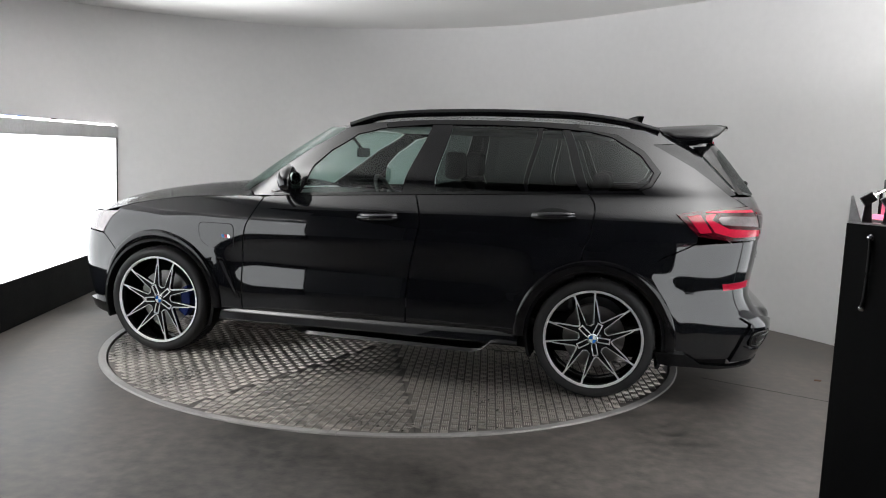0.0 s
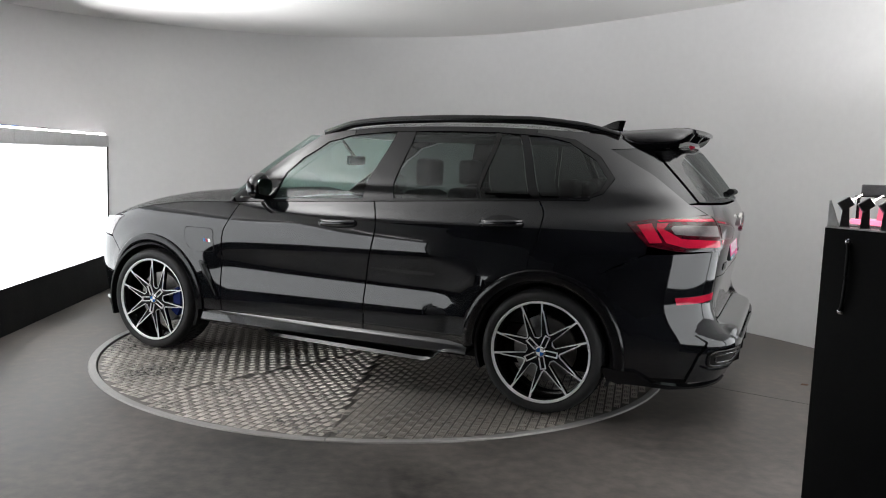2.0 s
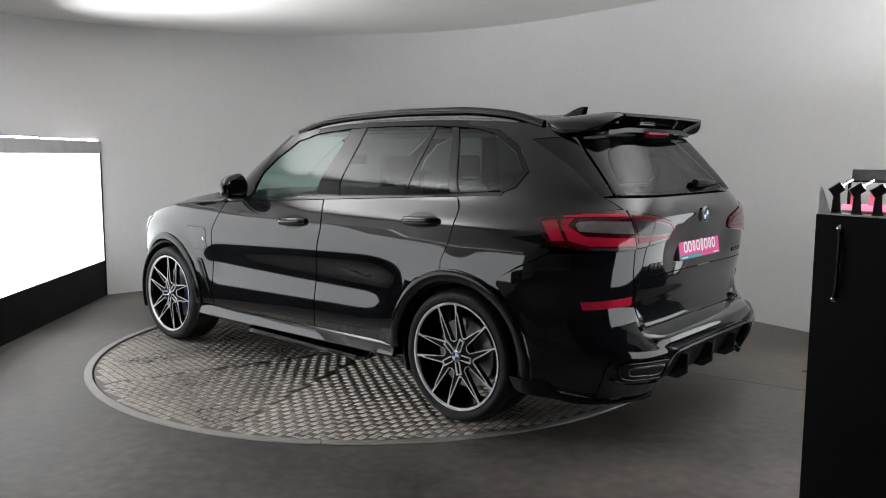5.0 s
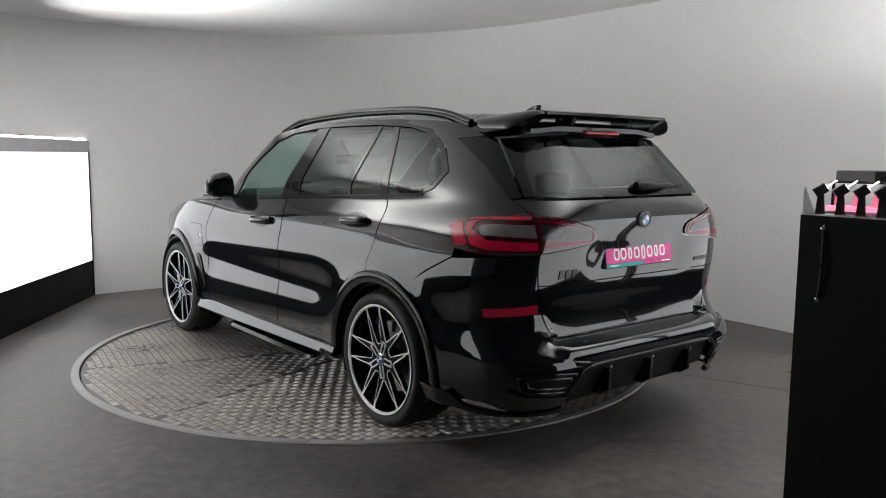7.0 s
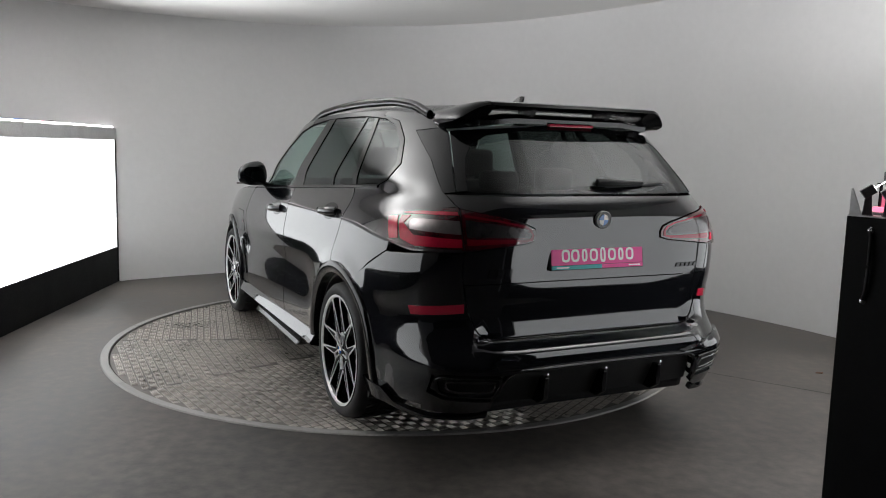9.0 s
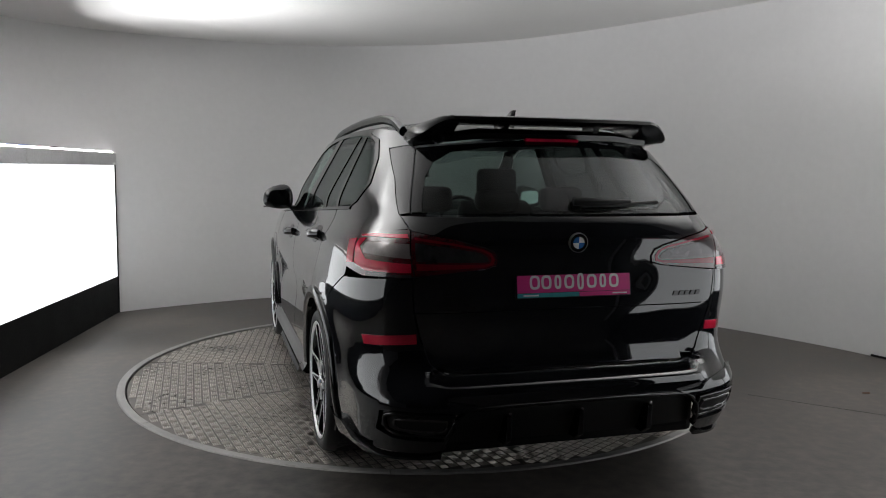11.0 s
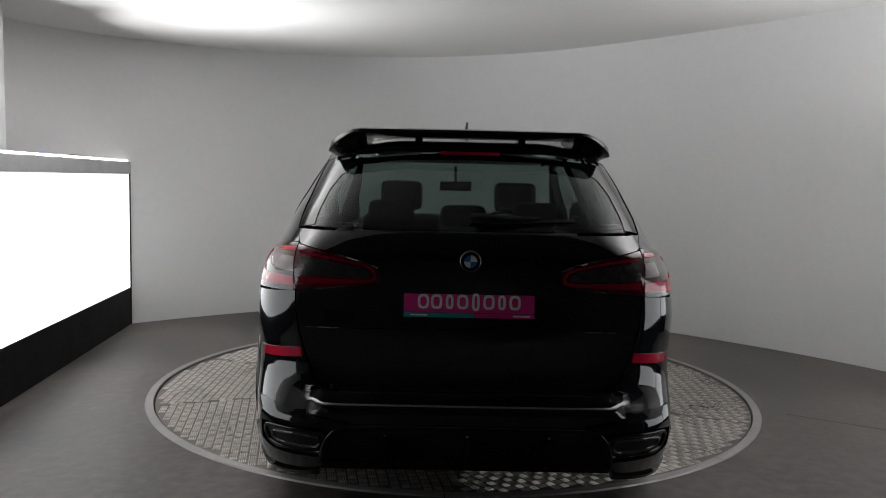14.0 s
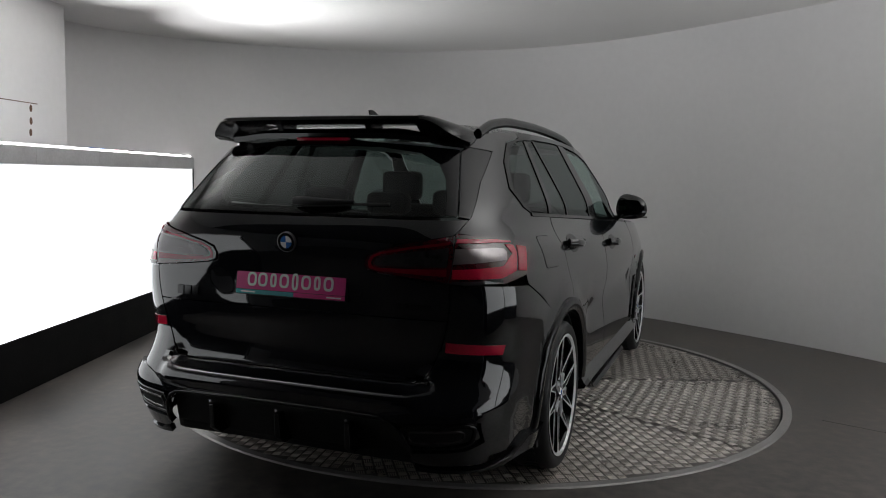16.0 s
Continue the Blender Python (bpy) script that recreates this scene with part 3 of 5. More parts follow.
def bonnet():
    bm = bmesh.new()
    mid = curve((0.86, 1.2, 1.6, 2.0, 2.2, 2.30), (1.205, 1.190, 1.142, 1.06, 0.985, 0.93))
    rows = []
    for i in range(25):
        row = []
        for j in range(-12, 13):
            v = j / 12
            x = 0.80 + 0.26 * (1 - v * v) + (2.29 - 0.80 - 0.26 * (1 - v * v) - 0.20 * abs(v) ** 3) * i / 24
            zf = FENDER(x) + 0.004
            y = plan(phi_side(x, min(zf, 1.13)), min(zf, 1.13))[1] * 0.992
            z = zf + (mid(x) - zf) * (1 - abs(v) ** 3.2) + 0.012 * bell(abs(v), 0.62, 0.12) * (1 - i / 24)
            row.append(bm.verts.new((x, y * v, z)))
        rows.append(row)
    for p, q in zip(rows, rows[1:]):
        for j in range(24):
            bm.faces.new((p[j], q[j], q[j + 1], p[j + 1]))
    bmesh.ops.solidify(bm, geom=bm.faces[:], thickness=0.012)
    bmesh.ops.recalc_face_normals(bm, faces=bm.faces[:])
    part("bonnet", bm, M_PAINT, CAR, smooth=40)


def roof():
    bm = bmesh.new()
    rows = []
    for i in range(37):
        row = []
        for j in range(-12, 13):
            v = j / 12
            xf, xr = 0.43 - 0.20 * v * v, -2.10 + 0.06 * v * v
            x = xf + (xr - xf) * i / 36
            zc = CANT(x)
            y = plan(phi_side(x, zc, True), zc, True)[1] if x < 0.3 else plan(phi_side(0.25, 1.6, True), 1.6, True)[1]
            row.append(bm.verts.new((x, y * v, zc + (ROOFC(x) - zc) * (1 - abs(v) ** 2.6))))
        rows.append(row)
    for p, q in zip(rows, rows[1:]):
        for j in range(24):
            bm.faces.new((p[j], p[j + 1], q[j + 1], q[j]))
    bmesh.ops.solidify(bm, geom=bm.faces[:], thickness=0.012)
    bmesh.ops.recalc_face_normals(bm, faces=bm.faces[:])
    part("roof", bm, M_PAINT, CAR, smooth=40)


bonnet()
roof()
# pillars and glass
U = True
pair("front_pillar", side([(0.66, 1.134), (0.475, 1.142), (0.405, 1.345), (0.30, 1.45), (0.135, 1.562), (-0.05, 1.608)] + line(CANT, -0.05, 0.22, 3) + [(0.45, 1.465), (0.68, 1.30), (0.88, 1.16), (0.84, 1.125)], U), M_PAINT, CAR, upper=U)
pair("cant_rail", side([(-0.055, 1.610), (-0.36, 1.640), (-0.70, 1.649), (-1.05, 1.647), (-1.30, 1.634), (-1.305, 1.648)] + line(CANT, -1.31, -0.055, 8), U), M_GLOSSBLK, CAR, upper=U)
pair("front_window", side([(0.458, 1.152), (0.394, 1.345), (0.29, 1.442), (0.125, 1.552), (-0.05, 1.598), (-0.357, 1.630), (-0.222, 1.200)], U), M_GLASS, CAR, upper=U, off=-0.004, thick=0.005)
pair("centre_pillar", side([(-0.365, 1.636), (-0.228, 1.200), (-0.452, 1.210), (-0.498, 1.640)], U), M_GLOSSBLK, CAR, upper=U)
pair("rear_window", side([(-0.503, 1.640), (-0.459, 1.212), (-1.013, 1.242), (-1.053, 1.640)], U), M_PRIV, CAR, upper=U, off=-0.004, thick=0.005)
pair("window_bar", side([(-1.057, 1.640), (-1.018, 1.242), (-1.040, 1.243), (-1.088, 1.638)], U), M_GLOSSBLK, CAR, upper=U)
pair("vent_window", side([(-1.092, 1.636), (-1.045, 1.244), (-1.352, 1.262), (-1.204, 1.628)], U), M_PRIV, CAR, upper=U, off=-0.004, thick=0.005)
pair("rear_pillar", side([(-1.208, 1.632), (-1.357, 1.262), (-1.412, 1.265), (-1.258, 1.630)], U), M_GLOSSBLK, CAR, upper=U)
pair("quarter_window", side([(-1.264, 1.627), (-1.418, 1.266), (-1.70, 1.290), (-1.752, 1.325), (-1.778, 1.385), (-1.70, 1.485), (-1.52, 1.588), (-1.38, 1.618)], U), M_PRIV, CAR, upper=U, off=-0.004, thick=0.005)
pair("quarter_surround", side([(-1.264, 1.633), (-1.38, 1.624), (-1.52, 1.593), (-1.70, 1.489), (-1.783, 1.385), (-1.757, 1.322), (-1.70, 1.286), (-1.700, 1.275), (-1.772, 1.303), (-1.822, 1.39), (-1.718, 1.512), (-1.55, 1.608), (-1.31, 1.645)], U), M_GLOSSBLK, CAR, upper=U, off=0.004, join=False)
pair("belt_moulding", side(line(belt, 0.64, -1.70, 12, 0.002) + line(belt, -1.70, 0.64, 12, 0.018)), M_GLOSSBLK, CAR, off=0.005)
panel("windscreen", side([(0.885, 1.165), (0.69, 1.30), (0.46, 1.465), (0.24, 1.60)], U) + [(float(ARC[-1]) - 0.002, 1.615), (float(ARC[-1]) - 0.002, 1.10)] + side([(0.95, 1.12)], U), M_GLASS, CAR, upper=U, sides=(1, -1), thick=0.005)

# the tail
TIP = [B(0.41, 1.052), B(0.368, 1.064), B(0.362, 1.090), B(0.375, 1.116), B(0.42, 1.136)]
LAMP_IN = [B(0.706, 1.022)] + TIP + [B(0.55, 1.170), B(0.706, 1.198)]
tail = panel("tailgate", [B(0, 0.868), B(0.702, 0.868), B(0.710, 1.015), B(0.41, 1.046), B(0.363, 1.059), B(0.356, 1.090), B(0.370, 1.121), B(0.42, 1.142), B(0.55, 1.176), B(0.70, 1.204), B(0.711, 1.212), B(0.729, 1.262), B(0, 1.262)], M_PAINT, CAR, sides=(1, -1), cell=(0.05, 0.02))
panel("tailgate_lower", [B(0, 0.602), B(0.46, 0.602), B(0.555, 0.604), B(0.600, 0.614), B(0.634, 0.660), B(0.672, 0.75), B(0.701, 0.863), B(0, 0.863)], M_PAINT, CAR, sides=(1, -1), cell=(0.05, 0.02))
panel("rear_glass", [B(0, 1.272), B(0.690, 1.275), B(0.598, 1.555), B(0, 1.615)], M_BACKGLASS, CAR, sides=(1, -1), off=0.002, thick=0.006)
panel("glass_border", [B(0, 1.615), B(0.598, 1.555), B(0.690, 1.275), B(0.652, 1.281), B(0.640, 1.335), B(0.606, 1.425), B(0.560, 1.490), B(0.480, 1.535), B(0.30, 1.560), B(0, 1.568)], M_GLOSSBLK, CAR, sides=(1, -1), off=0.0035, thick=0.001, join=False, label="black glass border")
pair("aero_blade", [B(0.734, 1.268), B(0.697, 1.277), B(0.604, 1.556), B(0.606, 1.575), B(0.690, 1.575), B(0.716, 1.42)], M_GLOSSBLK, CAR, off=-0.003)
panel("rear_bumper", [S(-1.695, 0.80), S(-1.885, 0.897), S(-2.05, 0.982), S(-2.235, 0.996), B(0.716, 1.015), B(0.709, 0.868), B(0.680, 0.75), B(0.642, 0.658), B(0.607, 0.608), B(0.558, 0.598), B(0.46, 0.5965), B(0, 0.5965), B(0, 0.478), B(0.50, 0.478), B(0.56, 0.44), B(0.60, 0.33), B(0.64, 0.300), S(-2.2, 0.295), S(-1.95, 0.285)] + side(arc_pts(-WX, WZ, AR, 188, 114, 10)), M_PAINT, CAR, sides=(1, -1), cell=(0.05, 0.009))
panel("diffuser", [B(0, 0.474), B(0.495, 0.474), B(0.553, 0.436), B(0.59, 0.33), B(0.60, 0.30), B(0, 0.29)], M_MATTBLK, CAR, sides=(1, -1), off=-0.035, thick=0.05)
CAR_LAMPS = []
for s in (1, -1):
    lamp = panel("tail_lamp", [B(0.7095, 1.205)] + LAMP_TOP + LAMP_LOW + [B(0.7095, 1.022)], M_REDDARK, CAR, sides=(s,), off=0.008, thick=0.03, label="red tail lamp wrapping the corner")
    inner = panel("tail_lamp_inner", LAMP_IN, M_REDDARK, CAR, sides=(s,), off=0.008, thick=0.03, label="smoked red lamp on the tailgate")
    CAR_LAMPS.append((lamp, inner))
    panel("reflector", [S(-2.215, 0.752), B(0.694, 0.776), B(0.690, 0.734), S(-2.225, 0.712)], M_RED, CAR, sides=(s,), off=0.003, label="red bumper reflector")


def mirror_y(bm):
    bmesh.ops.scale(bm, vec=(1, -1, 1), verts=bm.verts[:])
    bmesh.ops.reverse_faces(bm, faces=bm.faces[:])
    return bm


def arch_trim(wx, a0, a1):
    """The black lip that follows a wheel arch."""
    bm = bmesh.new()
    rows = []
    prof = ((AR + 0.052, -0.012), (AR + 0.050, 0.010), (AR + 0.038, 0.017), (AR + 0.012, 0.019), (AR - 0.012, 0.012), (AR - 0.016, -0.05))
    for i in range(33):
        a = radians(a0 + (a1 - a0) * i / 32)
        row = []
        for r, d in prof:
            x, z = wx + r * math.cos(a), max(WZ + r * math.sin(a), 0.21)
            y = plan(phi_side(x, z), z)[1] + press(x, 0.95, z)
            row.append(bm.verts.new((x, y + d, z)))
        rows.append(row)
    for p, q in zip(rows, rows[1:]):
        for j in range(len(prof) - 1):
            bm.faces.new((p[j], p[j + 1], q[j + 1], q[j]))
    bmesh.ops.recalc_face_normals(bm, faces=bm.faces[:])
    return bm


for wx, a0, a1 in ((WX, -15, 182), (-WX, -2, 196)):
    for s in (1, -1):
        bm = arch_trim(wx, a0, a1)
        part("arch_lip", bm if s > 0 else mirror_y(bm), M_GLOSSBLK, CAR, "gloss black wheel-arch lip", smooth=50)
        bm = lathe_bm([(AR - 0.02, 0.60), (AR - 0.012, 0.95), (AR - 0.03, 0.955), (AR - 0.035, 0.60), (0.2, 0.59)], 40, "Y", m=Matrix.Translation((wx, 0, WZ)))
        bmesh.ops.bisect_plane(bm, geom=bm.verts[:] + bm.edges[:] + bm.faces[:], plane_co=(0, 0, 0.22), plane_no=(0, 0, 1), clear_inner=True)
        part("arch_liner", bm if s > 0 else mirror_y(bm), M_MATTBLK, CAR, "black wheel-arch liner")

# sills, side blades, underside
for s in (1, -1):
    bm = bmesh.new()
    rows = []
    for i in range(25):
        x = 1.00 - 2.03 * i / 24
        zt = 0.356 + 0.012 * i / 24
        y = plan(phi_side(x, zt), zt)[1]
        rows.append([bm.verts.new((x, y + d, z)) for d, z in ((-0.03, zt + 0.012), (0.000, zt), (0.014, zt - 0.026), (0.036, zt - 0.066), (0.030, zt - 0.078), (-0.10, zt - 0.11))])
    for p, q in zip(rows, rows[1:]):
        for j in range(5):
            bm.faces.new((p[j], p[j + 1], q[j + 1], q[j]))
    bmesh.ops.recalc_face_normals(bm, faces=bm.faces[:])
    part("sill", bm if s > 0 else mirror_y(bm), M_PAINT, CAR, smooth=50)
    bm = bmesh.new()
    rows = []
    for i in range(29):
        t = i / 28
        x = 0.52 - 1.55 * t
        lift = 0.078 * (1 - step01(x, -0.88, -0.77))
        z = 0.245 - 0.02 * t + lift
        y = 0.90 + 0.105 * step01(t, 0.0, 0.10)
        rows.append([bm.verts.new((x, yy, zz)) for yy, zz in ((0.85, z + 0.035), (y - 0.04, z + 0.022), (y - 0.012, z + 0.018), (y + 0.004, z - 0.001), (y - 0.03, z - 0.006), (0.85, z + 0.012))])
    for p, q in zip(rows, rows[1:]):
        for j in range(6):
            bm.faces.new((p[j], p[(j + 1) % 6], q[(j + 1) % 6], q[j]))
    bm.faces.new(rows[0])
    bm.faces.new(rows[-1])
    bmesh.ops.recalc_face_normals(bm, faces=bm.faces[:])
    part("side_blade", bm if s > 0 else mirror_y(bm), M_GLOSSBLK, CAR, "gloss black side skirt blade", smooth=40)
part("underbody", box_bm((-2.30, -0.72, 0.21), (2.15, 0.72, 0.40), 0.04), M_MATTBLK, CAR)
part("cabin_floor", box_bm((-2.15, -0.84, 0.40), (1.15, 0.84, 0.44)), M_CABIN, CAR)


# wheels
def wheel(front):
    hold = new("wheel")
    hold.parent = CAR
    hold["label"] = "black and machined-silver alloy wheel with a low tyre"
    w = 0.135 if front else 0.15
    part("tyre", lathe_bm([(0.296, -w + 0.01), (0.31, -w), (0.345, -w - 0.006), (0.362, -w + 0.014), (0.3685, -w + 0.05), (0.37, 0), (0.3685, w - 0.05), (0.362, w - 0.014), (0.352, w - 0.001), (0.345, w + 0.004), (0.33, w + 0.006), (0.312, w + 0.001), (0.298, w - 0.010)], 72), M_RUBBER, hold, smooth=35)
    bm = bmesh.new()
    for k in range(64):
        a = 2 * math.pi * k / 64
        for side_ in (-1, 1):
            box_bm((-0.006, 0.055 * side_ - 0.038, 0.368), (0.006, 0.055 * side_ + 0.038, 0.3735), 0, Matrix.Rotation(a, 4, "Y") @ Matrix.Rotation(0.35 * side_, 4, "Z"), bm)
    part("tread_block", bm, M_RUBBER, hold)
    part("rim", lathe_bm([(0.300, w - 0.004), (0.304, w - 0.001), (0.302, w + 0.002), (0.296, w + 0.001), (0.287, w - 0.008), (0.280, w - 0.03), (0.275, w - 0.16), (0.285, w - 0.19)], 72), M_GLOSSBLK, hold, "gloss black rim barrel", smooth=40)
    part("rim_lip", lathe_bm([(0.302, w + 0.0005), (0.3015, w + 0.0035), (0.291, w + 0.0025), (0.286, w - 0.006)], 72), M_ALU, hold, "machined silver rim lip", smooth=40)

    def inset(poly, d):
        """The outline moved inwards by d."""
        out, n = [], len(poly)
        area = sum(poly[i - 1][0] * poly[i][1] - poly[i][0] * poly[i - 1][1] for i in range(n))
        for i in range(n):
            p, q, r = Vector(poly[i - 1]), Vector(poly[i]), Vector(poly[(i + 1) % n])
            e1, e2 = (q - p).normalized(), (r - q).normalized()
            n1, n2 = Vector((-e1.y, e1.x)), Vector((-e2.y, e2.x))
            if area < 0:
                n1, n2 = -n1, -n2
            k = n1 + n2
            k = k / max(k.dot(n1), 0.35)
            out.append((q.x + k.x * d, q.y + k.y * d))
        return out
    half = [(0.0345, 0.0475), (0.0512, 0.0705), (0.0385, 0.0850), (0.1225, 0.2665), (0.1085, 0.2725), (0.0935, 0.2365), (0.0800, 0.2240), (0.0085, 0.1240)]
    star = half + [(0.0, 0.1180)] + [(-x, z) for x, z in half[::-1]]

    channel = [(0.0345, 0.0475), (0.0455, 0.0626), (0.0330, 0.0860), (0.0913, 0.2193), (0.0810, 0.2110), (0.0154, 0.1165)]
    groove = channel + [(0.0, 0.1075)] + [(-x, z) for x, z in channel[::-1]]
    for k in range(5):
        turn = Matrix.Rotation(2 * math.pi * k / 5 + (radians(24) if front else radians(-23)), 4, "Y")

        def bend(bm):
            for v in bm.verts:
                r = math.hypot(v.co.x, v.co.z)
                v.co.y -= 0.016 * bell(r, 0.10, 0.12)
            return bm
        part("spoke", merge(bend(prism_bm(star, w - 0.034, w - 0.0055, "xz")), bmesh.new(), turn), M_GLOSSBLK, hold, "gloss black spoke")
        part("spoke_face", merge(bend(prism_bm(inset(star, 0.0012), w - 0.006, w - 0.002, "xz")), bmesh.new(), turn), M_ALU, hold, "machined silver spoke face")
        part("spoke_groove", merge(bend(prism_bm(groove, w - 0.006, w - 0.0008, "xz")), bmesh.new(), turn), M_SPOKE, hold, "black groove in the spoke")
    for k in range(5):
        turn = Matrix.Rotation(2 * math.pi * k / 5 + (radians(24) if front else radians(-23)), 4, "Y")
        stem = bmesh.new()
        for lo, hi in (((-0.0175, 0.040), (-0.0110, 0.112)), ((0.0110, 0.040), (0.0175, 0.112)), ((-0.0108, 0.1055), (0.0108, 0.112))):
            box_bm((lo[0], w - 0.034, lo[1]), (hi[0], w - 0.0125, hi[1]), 0.001, turn @ Matrix.Rotation(radians(-3), 4, "X"), stem)
        part("stem_line", stem, M_ALU, hold, "machined silver stem edge")
    part("hub", lathe_bm([(0.0, w - 0.012), (0.040, w - 0.012), (0.056, w - 0.02), (0.066, w - 0.05), (0.066, w - 0.12), (0, w - 0.12)], 32), M_GLOSSBLK, hold, smooth=40)
    part("hub_cap", lathe_bm([(0, w - 0.006), (0.028, w - 0.007), (0.034, w - 0.013)], 28), M_CHROME, hold, "hub cap with blue and white quarters")
    for q, mt in enumerate((M_BLUE, M_WHITE) * 2):
        pts = [(0, 0)] + arc_pts(0, 0, 0.023, 90 * q, 90 * q + 90, 6)
        part("cap_quarter", prism_bm(pts, w - 0.007, w - 0.0045, "xz"), mt, hold)
    part("brake_disc", lathe_bm([(0.06, w - 0.10), (0.19, w - 0.10), (0.19, w - 0.125), (0.06, w - 0.125)], 48), M_DISC, hold, "worn steel brake disc")
    if front:
        part("caliper", prism_bm(arc_pts(0, 0, 0.205, 150, 215, 8) + arc_pts(0, 0, 0.135, 215, 150, 8), w - 0.145, w - 0.07, "xz", bevel=0.008), M_CALIPER, hold, "blue brake caliper")
    else:
        part("caliper", prism_bm(arc_pts(0, 0, 0.20, 50, 95, 8) + arc_pts(0, 0, 0.14, 95, 50, 8), w - 0.145, w - 0.08, "xz", bevel=0.008), M_RING, hold, "grey brake caliper")
    return hold


for front in (True, False):
    x, y = (WX, 0.825) if front else (-WX, 0.83)
    one = wheel(front)
    one.matrix_basis = pose(x, y, WZ)
    other = copy_thing(one, pose(x, -y, WZ, 0, 0, 180))


# roof rails, spoiler, fin, mirrors
for s in (1, -1):
    rail = spline([(0.22, 0.635 * s, 1.632), (-0.02, 0.615 * s, 1.705), (-0.38, 0.60 * s, 1.735), (-0.8, 0.595 * s, 1.747), (-1.2, 0.595 * s, 1.744), (-1.55, 0.60 * s, 1.715), (-1.80, 0.61 * s, 1.655)], 30)
    part("roof_rail", tube_bm([(x, y, z - 0.016) for x, y, z in rail], 0.019, 10, flat=1.35), M_GLOSSBLK, CAR, "black roof rail", smooth=60)


def wing():
    """The raised roof spoiler: two side horns that grow from the roof, a blade between them, struts and a lower lip."""
    def sweep(rows, close=True):
        bm = bmesh.new()
        vs = [[bm.verts.new(p) for p in row] for row in rows]
        n = len(vs[0])
        for p, q in zip(vs, vs[1:]):
            for k in range(n):
                bm.faces.new((p[k], p[(k + 1) % n], q[(k + 1) % n], q[k]))
        bm.faces.new(vs[0])
        bm.faces.new(vs[-1][::-1])
        bmesh.ops.recalc_face_normals(bm, faces=bm.faces[:])
        return bm
    rows = []
    for j in range(-24, 25):
        y = 0.48 * j / 24
        e = 0
        drop, lead = 0.075 * e ** 2, 0.10 * e
        back = 0.045 * (y / 0.6) ** 2
        rows.append([(x + back + (lead if k in (0, 1, 8) else 0), y, z - drop) for k, (x, z) in enumerate(((-2.03, 1.676), (-2.08, 1.692), (-2.13, 1.700), (-2.20, 1.699), (-2.243, 1.692), (-2.248, 1.677), (-2.18, 1.669), (-2.10, 1.662), (-2.05, 1.662)))])
    sp = part("spoiler", sweep(rows), M_GLOSSBLK, CAR, "gloss black raised roof spoiler", smooth=45)
    rows = []
    for j in range(-20, 21):
        y = 0.50 * j / 20
        b = 0.045 * (y / 0.6) ** 2
        dz = -0.016 * step01(abs(y), 0.30, 0.50)
        rows.append([(x + b, y, z + dz) for x, z in ((-1.90, 1.672), (-2.02, 1.661), (-2.12, 1.642), (-2.165, 1.624), (-2.16, 1.600), (-2.05, 1.592), (-1.92, 1.62))])
    part("spoiler_base", sweep(rows), M_GLOSSBLK, sp, smooth=45)
    for s in (1, -1):
        rows = []
        for i in range(13):
            y = 0.452 + 0.178 * i / 12
            e = step01(y, 0.46, 0.645) ** 1.6
            b = 0.045 * (y / 0.6) ** 2
            sec = ((-1.80, 1.676 - 0.030 * e), (-1.92, 1.684 - 0.034 * e), (-2.05, 1.694 - 0.042 * e), (-2.16, 1.700 - 0.055 * e), (-2.232 + 0.05 * e, 1.693 - 0.070 * e), (-2.238 + 0.05 * e, 1.680 - 0.072 * e), (-2.16 + 0.03 * e, 1.640 - 0.040 * e), (-2.08, 1.605 - 0.012 * e), (-1.96, 1.588 - 0.010 * e), (-1.84, 1.605 - 0.012 * e))
            k = i / 12
            sc = math.sqrt(max(0.0, 1 - ((k - 0.7) / 0.3) ** 2)) * 0.75 + 0.25 if k > 0.7 else 1
            mz = 1.635 - 0.04 * e
            rows.append([(-2.02 + (x + 2.02) * (0.5 + 0.5 * sc) + (b if x < -1.9 else 0), s * y, mz + (z - mz) * sc) for x, z in sec])
        part("spoiler_end", sweep(rows), M_GLOSSBLK, sp, smooth=55)
    for y in (-0.225, 0.225):
        w = 0.016
        part("spoiler_strut", prism_bm([(-2.02, 1.625), (-2.14, 1.615), (-2.19, 1.682), (-2.06, 1.676)], y - w, y + w, "xz", bevel=0.004), M_GLOSSBLK, sp)
    part("brake_light", box_bm((-2.176, -0.13, 1.590), (-2.14, 0.13, 1.604), 0.004), M_RED, sp, "slim red high-level brake light")


wing()
bm = bmesh.new()
rows = []
for i in range(9):
    t = i / 8
    x = -1.50 - 0.19 * t
    h = 0.065 * step01(t, 0, 0.9) + 0.004
    wd = 0.034 * (1 - t) ** 0.5 + 0.004
    zb = ROOFC(x) - 0.006
    rows.append([bm.verts.new((x - f * 0.02 * t, y, zb + h * f)) for y, f in ((-wd, 0), (-wd * 0.5, 0.5), (-0.003, 1), (0.003, 1), (wd * 0.5, 0.5), (wd, 0))])
for p, q in zip(rows, rows[1:]):
    for k in range(5):
        bm.faces.new((p[k], p[k + 1], q[k + 1], q[k]))
bm.faces.new(rows[-1])
bmesh.ops.recalc_face_normals(bm, faces=bm.faces[:])
part("aerial_fin", bm, M_GLOSSBLK, CAR, "black shark-fin aerial", smooth=50)
